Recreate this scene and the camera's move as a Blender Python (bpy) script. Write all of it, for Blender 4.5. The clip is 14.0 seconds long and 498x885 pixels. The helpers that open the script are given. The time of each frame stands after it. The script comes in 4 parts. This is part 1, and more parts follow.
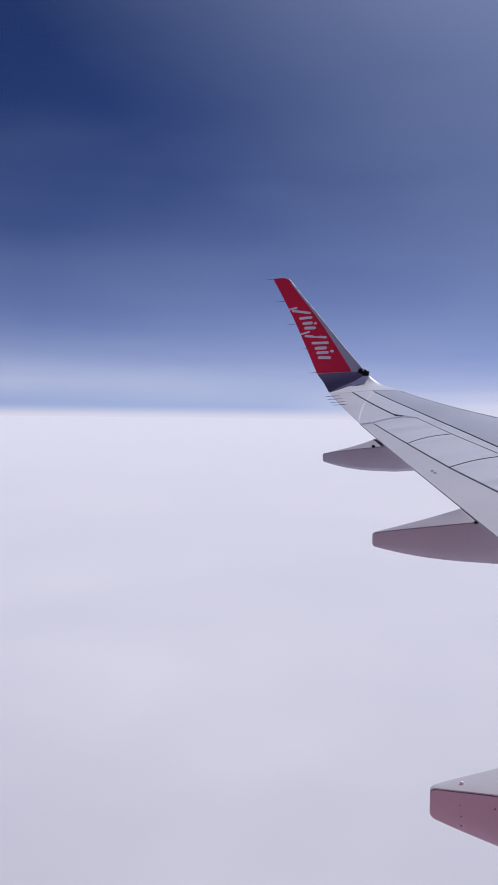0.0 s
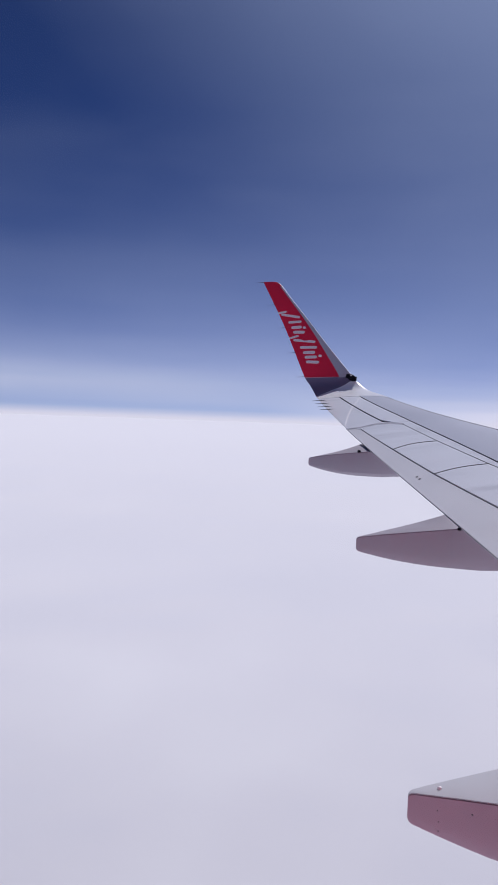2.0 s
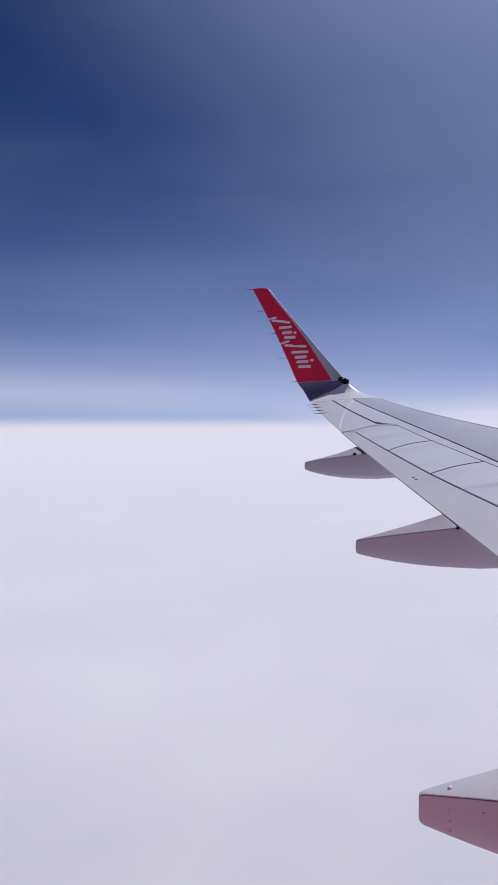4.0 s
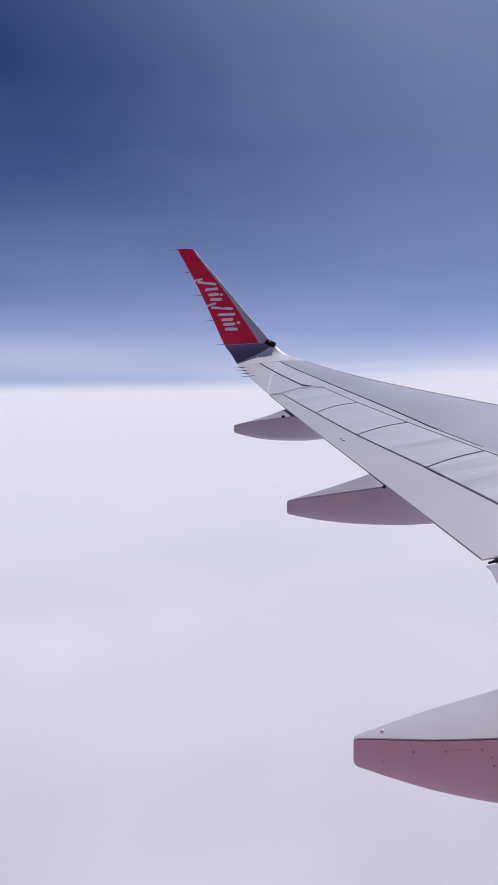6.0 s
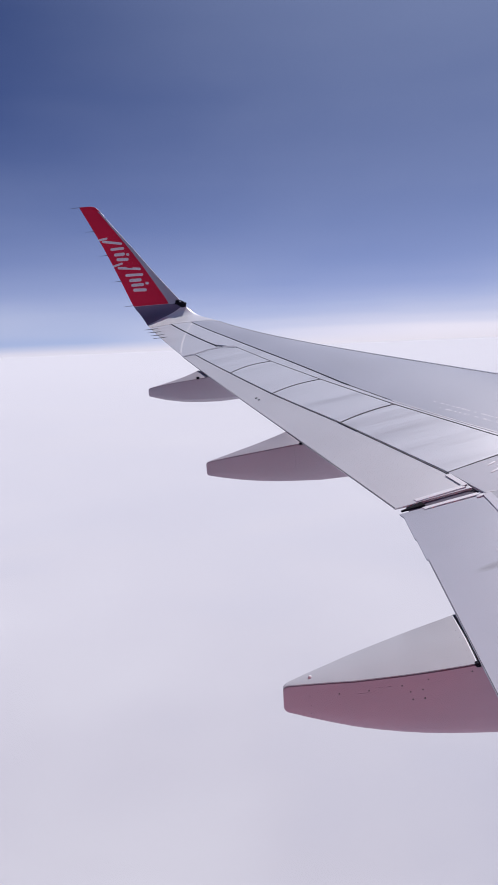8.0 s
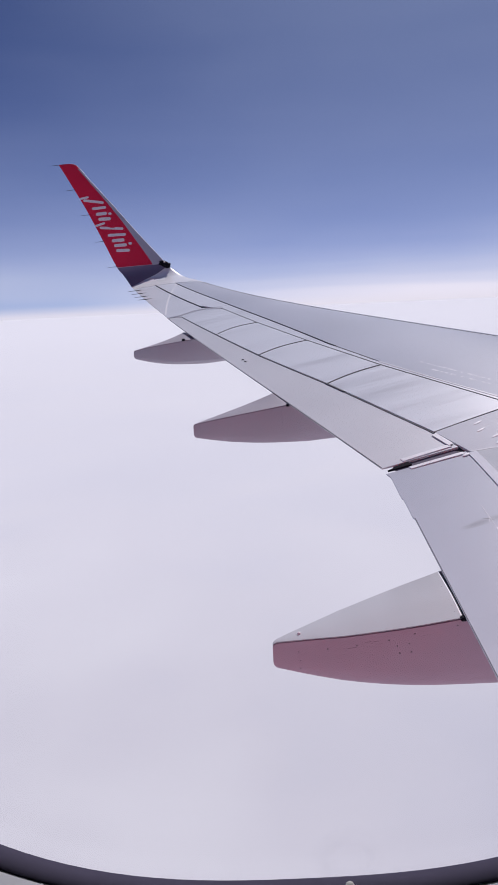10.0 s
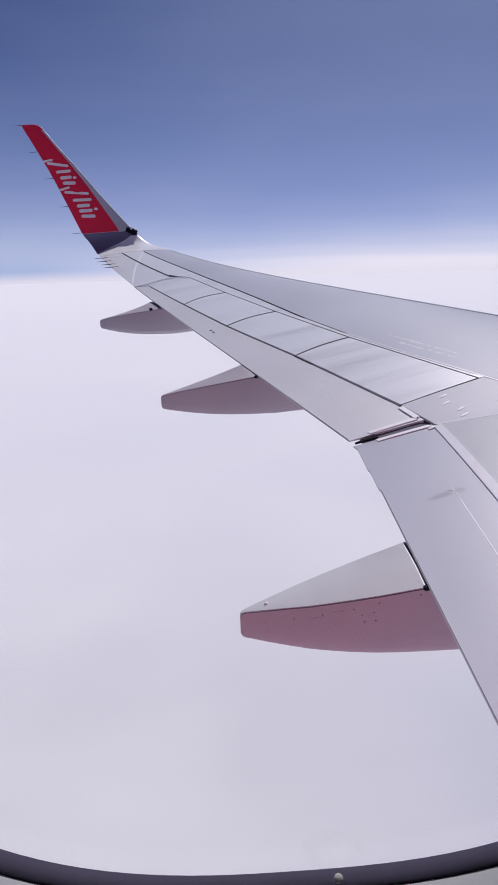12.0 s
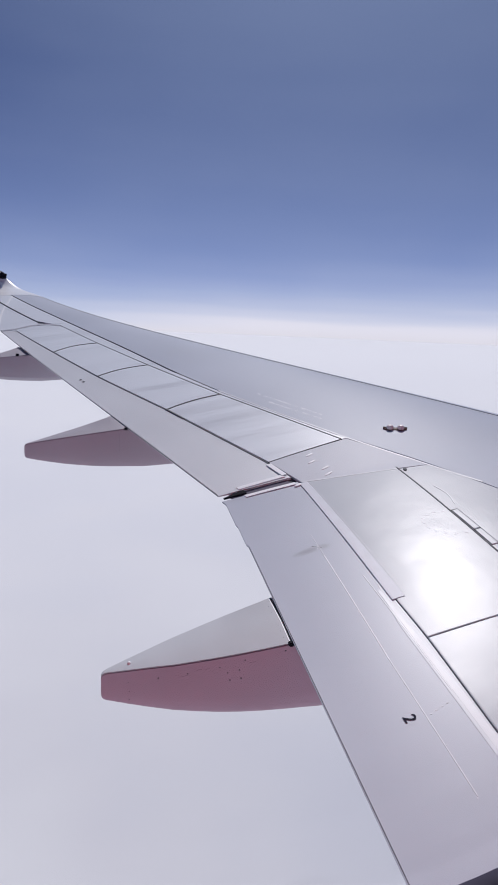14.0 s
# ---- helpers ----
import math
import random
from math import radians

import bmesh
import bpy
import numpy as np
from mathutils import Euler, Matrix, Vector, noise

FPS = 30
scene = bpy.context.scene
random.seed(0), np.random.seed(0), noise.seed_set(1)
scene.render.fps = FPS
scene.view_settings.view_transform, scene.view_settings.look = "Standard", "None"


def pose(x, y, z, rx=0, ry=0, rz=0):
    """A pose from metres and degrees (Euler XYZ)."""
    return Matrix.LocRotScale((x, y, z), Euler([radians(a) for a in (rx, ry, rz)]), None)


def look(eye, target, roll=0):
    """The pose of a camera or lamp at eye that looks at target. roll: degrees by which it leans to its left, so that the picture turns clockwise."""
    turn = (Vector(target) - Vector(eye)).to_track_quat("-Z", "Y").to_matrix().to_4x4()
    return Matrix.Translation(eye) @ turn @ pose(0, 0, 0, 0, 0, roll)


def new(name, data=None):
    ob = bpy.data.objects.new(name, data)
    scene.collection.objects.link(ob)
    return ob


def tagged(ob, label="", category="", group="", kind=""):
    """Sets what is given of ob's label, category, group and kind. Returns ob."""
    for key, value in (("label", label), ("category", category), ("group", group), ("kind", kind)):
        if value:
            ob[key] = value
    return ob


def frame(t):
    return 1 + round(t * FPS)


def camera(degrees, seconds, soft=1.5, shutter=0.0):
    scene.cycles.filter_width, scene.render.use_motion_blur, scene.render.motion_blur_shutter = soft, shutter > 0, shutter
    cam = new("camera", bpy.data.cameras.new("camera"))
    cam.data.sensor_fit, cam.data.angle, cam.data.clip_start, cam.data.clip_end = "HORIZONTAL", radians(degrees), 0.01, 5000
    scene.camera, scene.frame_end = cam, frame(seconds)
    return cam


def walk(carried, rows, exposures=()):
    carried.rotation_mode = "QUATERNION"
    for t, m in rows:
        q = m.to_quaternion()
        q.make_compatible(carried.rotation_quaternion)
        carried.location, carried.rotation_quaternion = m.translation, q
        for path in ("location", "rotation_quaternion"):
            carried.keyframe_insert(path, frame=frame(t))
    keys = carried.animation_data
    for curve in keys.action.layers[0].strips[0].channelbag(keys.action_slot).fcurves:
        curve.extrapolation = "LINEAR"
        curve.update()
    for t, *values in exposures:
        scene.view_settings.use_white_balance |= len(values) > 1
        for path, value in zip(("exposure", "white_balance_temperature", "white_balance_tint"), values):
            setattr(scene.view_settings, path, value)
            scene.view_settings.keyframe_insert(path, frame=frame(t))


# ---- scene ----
cam = camera(40.1, 14.0, 1.1)
PATH = [
    (0, (-0.181, -0.424, 0.084), (-0.7335, 1.495, -0.0037), 0.7),
    (0.5, (-0.177, -0.416, 0.065), (-0.7665, 1.494, -0.0017), 0.5),
    (0.7, (-0.177, -0.4154, 0.0586), (-0.747, 1.501, -0.0064), 0.5),
    (1, (-0.177, -0.414, 0.054), (-0.7695, 1.495, -0.0037), 0.6),
    (1.5, (-0.183, -0.406, 0.064), (-0.7205, 1.519, 0.0023), 1.5),
    (2, (-0.182, -0.408, 0.066), (-0.6965, 1.522, -0.0107), 2.1),
    (2.5, (-0.179, -0.416, 0.069), (-0.6975, 1.514, -0.0067), 2.1),
    (3, (-0.184, -0.422, 0.082), (-0.7035, 1.507, 0.0163), 0.6),
    (3.2, (-0.185, -0.423, 0.081), (-0.6945, 1.51, 0.0253), 0.2),
    (5.3, (-0.241, -0.456, 0.079), (-0.715, 1.482, -0.057), 0.1),
    (5.5, (-0.25, -0.458, 0.086), (-0.636, 1.497, -0.088), 2.1),
    (6, (-0.254, -0.472, 0.09), (-0.538, 1.5, -0.079), -0.5),
    (6.2, (-0.2624, -0.4788, 0.095), (-0.386, 1.508, -0.1540), 2.7),
    (6.5, (-0.273, -0.492, 0.105), (-0.31, 1.492, -0.147), 2.4),
    (6.8, (-0.2715, -0.5075, 0.112), (-0.218, 1.477, -0.1210), 2.2),
    (7, (-0.27, -0.514, 0.119), (-0.251, 1.47, -0.135), 1.8),
    (7.2, (-0.271, -0.513, 0.126), (-0.263, 1.469, -0.137), 0.4),
    (9.5, (-0.2856, -0.5106, 0.1037), (-0.3394, 1.4514, -0.2757), -3.7),
    (10, (-0.29, -0.512, 0.1065), (-0.2923, 1.447, -0.2948), -2.7),
    (10.5, (-0.297, -0.513, 0.1125), (-0.2721, 1.44, -0.3186), -1.5),
    (11, (-0.2935, -0.5098, 0.1099), (-0.2485, 1.4334, -0.3615), -1.8),
    (11.5, (-0.2914, -0.5143, 0.1138), (-0.244, 1.4279, -0.3608), -2.3),
    (12, (-0.2955, -0.5093, 0.1137), (-0.2063, 1.4294, -0.3745), -1.8),
    (12.2, (-0.2941, -0.5098, 0.1156), (-0.146, 1.430, -0.3324), -1.1),
    (12.5, (-0.2916, -0.5107, 0.1192), (-0.1016, 1.4351, -0.2989), 0.4),
    (12.7, (-0.2932, -0.5077, 0.1142), (-0.076, 1.436, -0.2794), 1.0),
    (13, (-0.2983, -0.5021, 0.1049), (0.0485, 1.4315, -0.2709), 1.8),
    (13.2, (-0.3011, -0.5023, 0.1064), (0.0703, 1.428, -0.2515), 1.9),
    (13.5, (-0.3055, -0.5027, 0.1093), (0.0826, 1.4255, -0.2512), 2),
    (14, (-0.3188, -0.4995, 0.1032), (0.1578, 1.4158, -0.2243), 2.4),
]
walk(cam, [(t, look(eye, target, roll)) for t, eye, target, roll in PATH],
     exposures=[(0, 0.15, 6400, 15.5), (3.2, 0.16, 6450, 15.5), (6.5, 0.24, 6560, 15.5), (12, 0.22, 6590, 16), (13.2, 0.28, 6560, 14), (14, 0.15, 6550, 11)])

# ---------------------------------------------------------------- sky and sun
SUN_EL, SUN_AZ = radians(51.0), radians(20.6)      # azimuth from outboard (+y) towards the nose (+x)
SUN_DIR = Vector((math.sin(SUN_AZ) * math.cos(SUN_EL), math.cos(SUN_AZ) * math.cos(SUN_EL), math.sin(SUN_EL)))


def node(tree, kind, x=0, y=0, **values):
    n = tree.nodes.new(kind)
    n.location = (x, y)
    for key, value in values.items():
        n.inputs[key].default_value = value
    return n


def ramp(tree, stops, source):
    n = tree.nodes.new("ShaderNodeValToRGB")
    els = n.color_ramp.elements
    while len(els) < len(stops):
        els.new(0.5)
    for e, (p, c) in zip(els, stops):
        e.position = p
        e.color = (*c, 1) if isinstance(c, tuple) else (c, c, c, 1)
    tree.links.new(source, n.inputs[0])
    return n.outputs[0]


def mixed(tree, fac, a, b):
    n = tree.nodes.new("ShaderNodeMix")
    n.data_type = "RGBA"
    for socket, value in ((n.inputs[0], fac), (n.inputs[6], a), (n.inputs[7], b)):
        if isinstance(value, bpy.types.NodeSocket):
            tree.links.new(value, socket)
        else:
            socket.default_value = value if isinstance(value, float) else (*value, 1)
    return n.outputs[2]


def calc(tree, op, a, b=0.0):
    n = tree.nodes.new("ShaderNodeMath")
    n.operation = op
    for socket, value in zip(n.inputs, (a, b)):
        if isinstance(value, bpy.types.NodeSocket):
            tree.links.new(value, socket)
        else:
            socket.default_value = value
    return n.outputs[0]


def make_world():
    world = bpy.data.worlds.new("sky")
    scene.world = world
    world.use_nodes = True
    t = world.node_tree
    t.nodes.clear()
    sky = t.nodes.new("ShaderNodeTexSky")
    sky.sky_type, sky.sun_disc = "NISHITA", False
    sky.sun_elevation, sky.sun_rotation = SUN_EL, SUN_AZ
    sky.altitude, sky.air_density, sky.dust_density, sky.ozone_density = 9000, 1.0, 0.6, 1.6
    tex = t.nodes.new("ShaderNodeTexCoord")
    sep = t.nodes.new("ShaderNodeSeparateXYZ")
    t.links.new(tex.outputs["Generated"], sep.inputs[0])
    above = t.nodes.new("ShaderNodeCombineXYZ")
    t.links.new(sep.outputs[0], above.inputs[0])
    t.links.new(sep.outputs[1], above.inputs[1])
    t.links.new(calc(t, "MAXIMUM", sep.outputs[2], 0.004), above.inputs[2])
    t.links.new(above.outputs[0], sky.inputs[0])
    # stratus veils, drawn out along the horizon
    squash = node(t, "ShaderNodeMapping", Scale=(1.2, 1.2, 22.0))
    t.links.new(tex.outputs["Generated"], squash.inputs[0])
    veil = node(t, "ShaderNodeTexNoise", Scale=1.6, Detail=5.0, Roughness=0.5)
    t.links.new(squash.outputs[0], veil.inputs["Vector"])
    wobble = calc(t, "MULTIPLY", calc(t, "SUBTRACT", veil.outputs[0], 0.5), 0.036)
    height = calc(t, "ADD", sep.outputs[2], wobble)
    across = calc(t, "ADD", calc(t, "MULTIPLY", sep.outputs[0], 0.5), 0.5)
    haze_fore = ramp(t, [(0.0, 0.60), (0.010, 0.60), (0.026, 0.66), (0.050, 0.48), (0.085, 0.38), (0.14, 0.29), (0.22, 0.20), (0.32, 0.09), (0.44, 0.0)], height)
    haze_aft = ramp(t, [(0.0, 0.50), (0.012, 0.48), (0.022, 0.58), (0.040, 0.73), (0.060, 0.58), (0.085, 0.39), (0.12, 0.26), (0.17, 0.16), (0.26, 0.05), (0.40, 0.0)], height)
    haze = mixed(t, ramp(t, [(0.22, 0.0), (0.52, 1.0)], across), haze_aft, haze_fore)
    # thin uneven cirrus over the blue
    stretch = node(t, "ShaderNodeMapping", Scale=(2.0, 2.0, 5.5), Rotation=(0.0, 0.12, 0.0))
    t.links.new(tex.outputs["Generated"], stretch.inputs[0])
    wisps = node(t, "ShaderNodeTexNoise", Scale=1.9, Detail=5.0, Roughness=0.46, Distortion=0.25)
    t.links.new(stretch.outputs[0], wisps.inputs["Vector"])
    aloft = ramp(t, [(0.0, 0.0), (0.02, 0.20), (0.06, 0.24), (0.12, 0.13), (0.45, 0.07)], sep.outputs[2])
    haze = calc(t, "MAXIMUM", calc(t, "ADD", haze, calc(t, "MULTIPLY", calc(t, "SUBTRACT", wisps.outputs[0], 0.5), aloft)), 0.0)
    # forward scatter round the sun
    dot = t.nodes.new("ShaderNodeVectorMath")
    dot.operation = "DOT_PRODUCT"
    dot.inputs[1].default_value = SUN_DIR
    t.links.new(tex.outputs["Generated"], dot.inputs[0])
    glow = ramp(t, [(0.69, 0.0), (0.75, 0.09), (0.80, 0.21), (0.86, 0.40), (0.91, 0.63), (0.97, 0.82), (1.0, 0.92)], dot.outputs["Value"])
    deep = t.nodes.new("ShaderNodeVectorMath")
    deep.operation = "MULTIPLY"
    deep.inputs[1].default_value = (0.28, 0.375, 0.61)
    t.links.new(sky.outputs[0], deep.inputs[0])
    colour = mixed(t, glow, deep.outputs[0], (2.4, 3.1, 4.8))
    veil_tone = mixed(t, ramp(t, [(0.04, 0.0), (0.16, 1.0)], sep.outputs[2]), (5.35, 5.85, 7.0), (4.5, 5.3, 6.85))
    colour = mixed(t, haze, colour, veil_tone)
    # bright cloud bank on the horizon towards the nose
    low = ramp(t, [(0.0, 1.0), (0.010, 0.95), (0.020, 0.60), (0.036, 0.24), (0.065, 0.07), (0.10, 0.0)], height)
    side = ramp(t, [(0.38, 0.0), (0.52, 0.65), (0.62, 1.0)], across)
    colour = mixed(t, calc(t, "MULTIPLY", low, side), colour, (7.3, 7.3, 8.1))
    # thin bright mist where the cloud layer meets the sky
    mist = ramp(t, [(0.010, 1.0), (0.016, 0.75), (0.021, 0.34), (0.027, 0.0)], calc(t, "ADD", sep.outputs[2], 0.02))
    colour = mixed(t, mist, colour, (7.0, 6.95, 7.6))
    back = node(t, "ShaderNodeBackground", Strength=0.10)
    t.links.new(colour, back.inputs[0])
    out = t.nodes.new("ShaderNodeOutputWorld")
    t.links.new(back.outputs[0], out.inputs[0])


make_world()
lamp = bpy.data.lights.new("sun", "SUN")
lamp.energy, lamp.angle, lamp.color = 3.2, radians(0.5), (1.0, 0.985, 0.97)
new("sun", lamp).matrix_world = look(SUN_DIR * 50, (0, 0, 0))


# ---------------------------------------------------------------- materials
def material(name, colour, rough=0.5, metal=0.0, vary=0.08, scale=3.0, bump=0.0, bump_scale=40.0,
             stain=None, stain_at=0.62, streak=(1.0, 1.0, 1.0), coat=0.0, by_piece=0.0, gloss=0.5, smears=()):
    m = bpy.data.materials.new(name)
    m.use_nodes = True
    t = m.node_tree
    b = t.nodes["Principled BSDF"]
    tex = t.nodes.new("ShaderNodeTexCoord")
    mp = node(t, "ShaderNodeMapping", Scale=streak)
    t.links.new(tex.outputs["Object"], mp.inputs[0])
    big = node(t, "ShaderNodeTexNoise", Scale=scale, Detail=6.0, Roughness=0.6)
    fine = node(t, "ShaderNodeTexNoise", Scale=scale * 14, Detail=4.0, Roughness=0.6)
    for n in (big, fine):
        t.links.new(mp.outputs[0], n.inputs["Vector"])
    low = tuple(c * (1 - vary) for c in colour)
    high = tuple(min(1.0, c * (1 + vary)) for c in colour)
    both = calc(t, "ADD", calc(t, "MULTIPLY", big.outputs[0], 0.7), calc(t, "MULTIPLY", fine.outputs[0], 0.3))
    col = ramp(t, [(0.3, low), (0.7, high)], both)
    if stain:
        spots = node(t, "ShaderNodeTexNoise", Scale=scale * 0.45, Detail=7.0, Roughness=0.7)
        t.links.new(mp.outputs[0], spots.inputs["Vector"])
        col = mixed(t, ramp(t, [(stain_at, 0.0), (stain_at + 0.16, 0.55)], spots.outputs[0]), col, stain)
    for at, size, turn, tone, amount in smears:
        # a rubbed mark: centre, half sizes, turn about z in degrees, colour
        spot = t.nodes.new("ShaderNodeMapping")
        spot.vector_type = "TEXTURE"
        spot.inputs["Location"].default_value = at
        spot.inputs["Rotation"].default_value = (0, 0, radians(turn))
        spot.inputs["Scale"].default_value = size
        t.links.new(tex.outputs["Object"], spot.inputs[0])
        far = t.nodes.new("ShaderNodeVectorMath")
        far.operation = "LENGTH"
        t.links.new(spot.outputs[0], far.inputs[0])
        ragged = calc(t, "ADD", far.outputs["Value"], calc(t, "MULTIPLY", calc(t, "SUBTRACT", fine.outputs[0], 0.5), 0.9))
        col = mixed(t, ramp(t, [(0.15, amount), (1.0, 0.0)], ragged), col, tone)
    if by_piece:
        info = t.nodes.new("ShaderNodeObjectInfo")
        amount = calc(t, "MULTIPLY", info.outputs["Random"], by_piece)
        col = mixed(t, amount, col, tuple(c * 0.55 for c in colour))
    t.links.new(col, b.inputs["Base Color"])
    b.inputs["Metallic"].default_value = metal
    b.inputs["Specular IOR Level"].default_value = gloss
    rr = ramp(t, [(0.3, max(0.02, rough * 0.93)), (0.7, min(1.0, rough * 1.07))], big.outputs[0])
    t.links.new(rr, b.inputs["Roughness"])
    b.inputs["Coat Weight"].default_value = coat
    b.inputs["Coat Roughness"].default_value = 0.12
    if bump:
        grain = node(t, "ShaderNodeTexNoise", Scale=bump_scale, Detail=3.0)
        t.links.new(tex.outputs["Object"], grain.inputs["Vector"])
        bp = node(t, "ShaderNodeBump", Strength=bump, Distance=0.01)
        t.links.new(grain.outputs[0], bp.inputs["Height"])
        t.links.new(bp.outputs[0], b.inputs["Normal"])
    return m


WING_PAINT = material("wing_grey_paint", (0.63, 0.655, 0.71), 0.34, 0.0, 0.07, 1.0, stain=(0.41, 0.42, 0.46), stain_at=0.51, streak=(0.6, 3.2, 1.0), gloss=0.2)
# grey paint with the reflected sky's blue mixed into the base colour
FRONT_SKIN = material("wing_box_paint_sky_tint", (0.415, 0.44, 0.515), 0.44, 0.0, 0.06, 0.7, stain=(0.39, 0.41, 0.465), stain_at=0.55, gloss=0.08)
NOSE_SKIN = material("slat_joint_shade", (0.10, 0.105, 0.14), 0.5, 0.0, 0.10, 2.0, gloss=0.1)
SPOILER_PAINT = material("spoiler_paint", (0.66, 0.69, 0.745), 0.36, 0.0, 0.07, 1.2, stain=(0.43, 0.445, 0.50), stain_at=0.50, streak=(0.5, 6.0, 1.0), by_piece=0.10, gloss=0.15)
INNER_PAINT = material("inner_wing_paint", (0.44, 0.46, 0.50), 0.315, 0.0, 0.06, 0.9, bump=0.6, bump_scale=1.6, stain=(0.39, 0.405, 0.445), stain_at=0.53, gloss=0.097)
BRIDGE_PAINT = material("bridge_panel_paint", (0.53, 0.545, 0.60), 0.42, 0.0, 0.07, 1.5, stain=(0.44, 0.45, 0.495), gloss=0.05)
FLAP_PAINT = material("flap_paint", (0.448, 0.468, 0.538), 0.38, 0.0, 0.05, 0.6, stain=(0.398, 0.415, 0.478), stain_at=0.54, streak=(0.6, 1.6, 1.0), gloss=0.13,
                      smears=[((1.16, 3.70, -1.36), (0.15, 0.045, 0.2), 8, (0.20, 0.20, 0.22), 0.5), ((1.29, 3.705, -1.33), (0.05, 0.06, 0.2), 0, (0.24, 0.24, 0.26), 0.35)])
OUTER_FLAP_PAINT = material("outer_flap_paint", (0.60, 0.61, 0.645), 0.36, 0.0, 0.05, 0.7, stain=(0.52, 0.52, 0.55), stain_at=0.54, streak=(0.7, 1.8, 1.0), gloss=0.2)
CAP_PAINT = material("fairing_cap_paint", (0.455, 0.46, 0.49), 0.6, 0.0, 0.09, 3.0, stain=(0.36, 0.36, 0.39), stain_at=0.55, gloss=0.12)
# fairing sides: the fuselage's red bounce is mixed into the base colour
FAIRING_NEAR = material("rose_fairing_bounce", (0.43, 0.27, 0.335), 0.42, 0.0, 0.09, 2.2, stain=(0.34, 0.23, 0.295), stain_at=0.54, streak=(0.6, 1.0, 2.0))
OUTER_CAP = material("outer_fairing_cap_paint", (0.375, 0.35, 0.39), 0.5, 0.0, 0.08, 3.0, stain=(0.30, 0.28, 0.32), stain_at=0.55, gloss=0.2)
MID_GREY = material("mid_grey", (0.36, 0.37, 0.42), 0.6, 0.0, 0.18, 5.0, gloss=0.1)
JOINT_ROSE = material("dark_joint_sealant", (0.22, 0.145, 0.185), 0.6, 0.0, 0.15, 9.0, gloss=0.15)
FAINT_ROSE = material("faint_rose_line", (0.405, 0.256, 0.318), 0.5, 0.0, 0.1, 4.0)
# the painted red bounce fades on the two outer fairings
FAIRING_MID = material("mauve_fairing_bounce", (0.41, 0.345, 0.395), 0.42, 0.0, 0.06, 1.6, stain=(0.34, 0.27, 0.32))
FAIRING_FAR = material("grey_mauve_fairing_bounce", (0.39, 0.355, 0.405), 0.42, 0.0, 0.06, 1.6, stain=(0.32, 0.29, 0.34))
SEAM = material("dark_seam", (0.05, 0.05, 0.065), 0.7, 0.0, 0.2, 9.0)
SHADED_EDGE = material("dark_shaded_edge", (0.10, 0.095, 0.115), 0.6, 0.0, 0.25, 6.0, gloss=0.2)
SEAL_AND_GLINT = material("white_strip_and_glint", (0.80, 0.80, 0.83), 0.45, 0.0, 0.05, 8.0, gloss=0.12)
SEAL_AND_SHEEN = material("white_seal_and_sheen", (0.62, 0.63, 0.67), 0.4, 0.0, 0.10, 6.0, gloss=0.25)
SOFT_SEAL = material("pale_line_paint", (0.54, 0.55, 0.59), 0.4, 0.0, 0.08, 8.0, gloss=0.2)
RED = material("red_livery_paint", (0.74, 0.022, 0.06), 0.32, 0.0, 0.06, 2.0, coat=0.3)
SLATE = material("slate_livery_paint", (0.165, 0.145, 0.225), 0.42, 0.0, 0.10, 2.0)
EDGE_METAL = material("winglet_edge_grey", (0.50, 0.50, 0.56), 0.4, 0.1, 0.10, 2.5)
# white paint, base raised to hold the sun's glow on the fillet
WINGLET_PAINT = material("winglet_white_paint_sun_glow", (0.86, 0.865, 0.88), 0.30, 0.0, 0.05, 2.0, stain=(0.74, 0.75, 0.78), stain_at=0.60, gloss=0.8, coat=0.4)
WHITE = material("white_livery_paint", (0.80, 0.74, 0.76), 0.4, 0.0, 0.05, 6.0)
TRIM = material("pink_trim_paint", (0.62, 0.36, 0.42), 0.4, 0.0, 0.08, 6.0)
BLACK = material("black_plastic", (0.010, 0.010, 0.016), 0.75, 0.0, 0.2, 12.0, gloss=0.06)
PALE_INK = material("pale_stencil_ink", (0.60, 0.615, 0.655), 0.5, 0.0, 0.1, 30.0, gloss=0.1)
SLOT_GREY = material("purple_grey_slot_shade", (0.13, 0.115, 0.155), 0.7, 0.0, 0.2, 8.0, gloss=0.1)
INK = material("black_stencil_ink", (0.02, 0.02, 0.04), 0.7, 0.0, 0.2, 30.0, gloss=0.08)
BROWN = material("brown_sealant", (0.10, 0.045, 0.035), 0.5, 0.0, 0.2, 30.0)
LENS = material("pale_lens", (0.85, 0.78, 0.76), 0.25, 0.0, 0.06, 30.0, gloss=0.3)
RUBBER = material("black_rubber", (0.063, 0.058, 0.095), 0.9, 0.0, 0.08, 30.0, gloss=0.1)
VENT_GLINT = material("white_vent_glint", (0.95, 0.95, 0.97), 0.35, 0.0, 0.02, 30.0, gloss=0.5)
REVEAL = material("grey_window_reveal", (0.43, 0.445, 0.50), 0.6, 0.0, 0.05, 20.0, gloss=0.2)
SEALANT = material("pale_sealant", (0.60, 0.625, 0.665), 0.36, 0.0, 0.12, 4.0, gloss=0.13)
RUB_STRIP = material("grey_rubbing_strip", (0.57, 0.58, 0.64), 0.40, 0.0, 0.12, 14.0, gloss=0.12)
PLASTIC = material("pale_cabin_plastic", (0.66, 0.66, 0.68), 0.5, 0.0, 0.03, 12.0)
HULL = material("red_fuselage_paint", (0.60, 0.03, 0.05), 0.35, 0.0, 0.05, 1.0, coat=0.3)


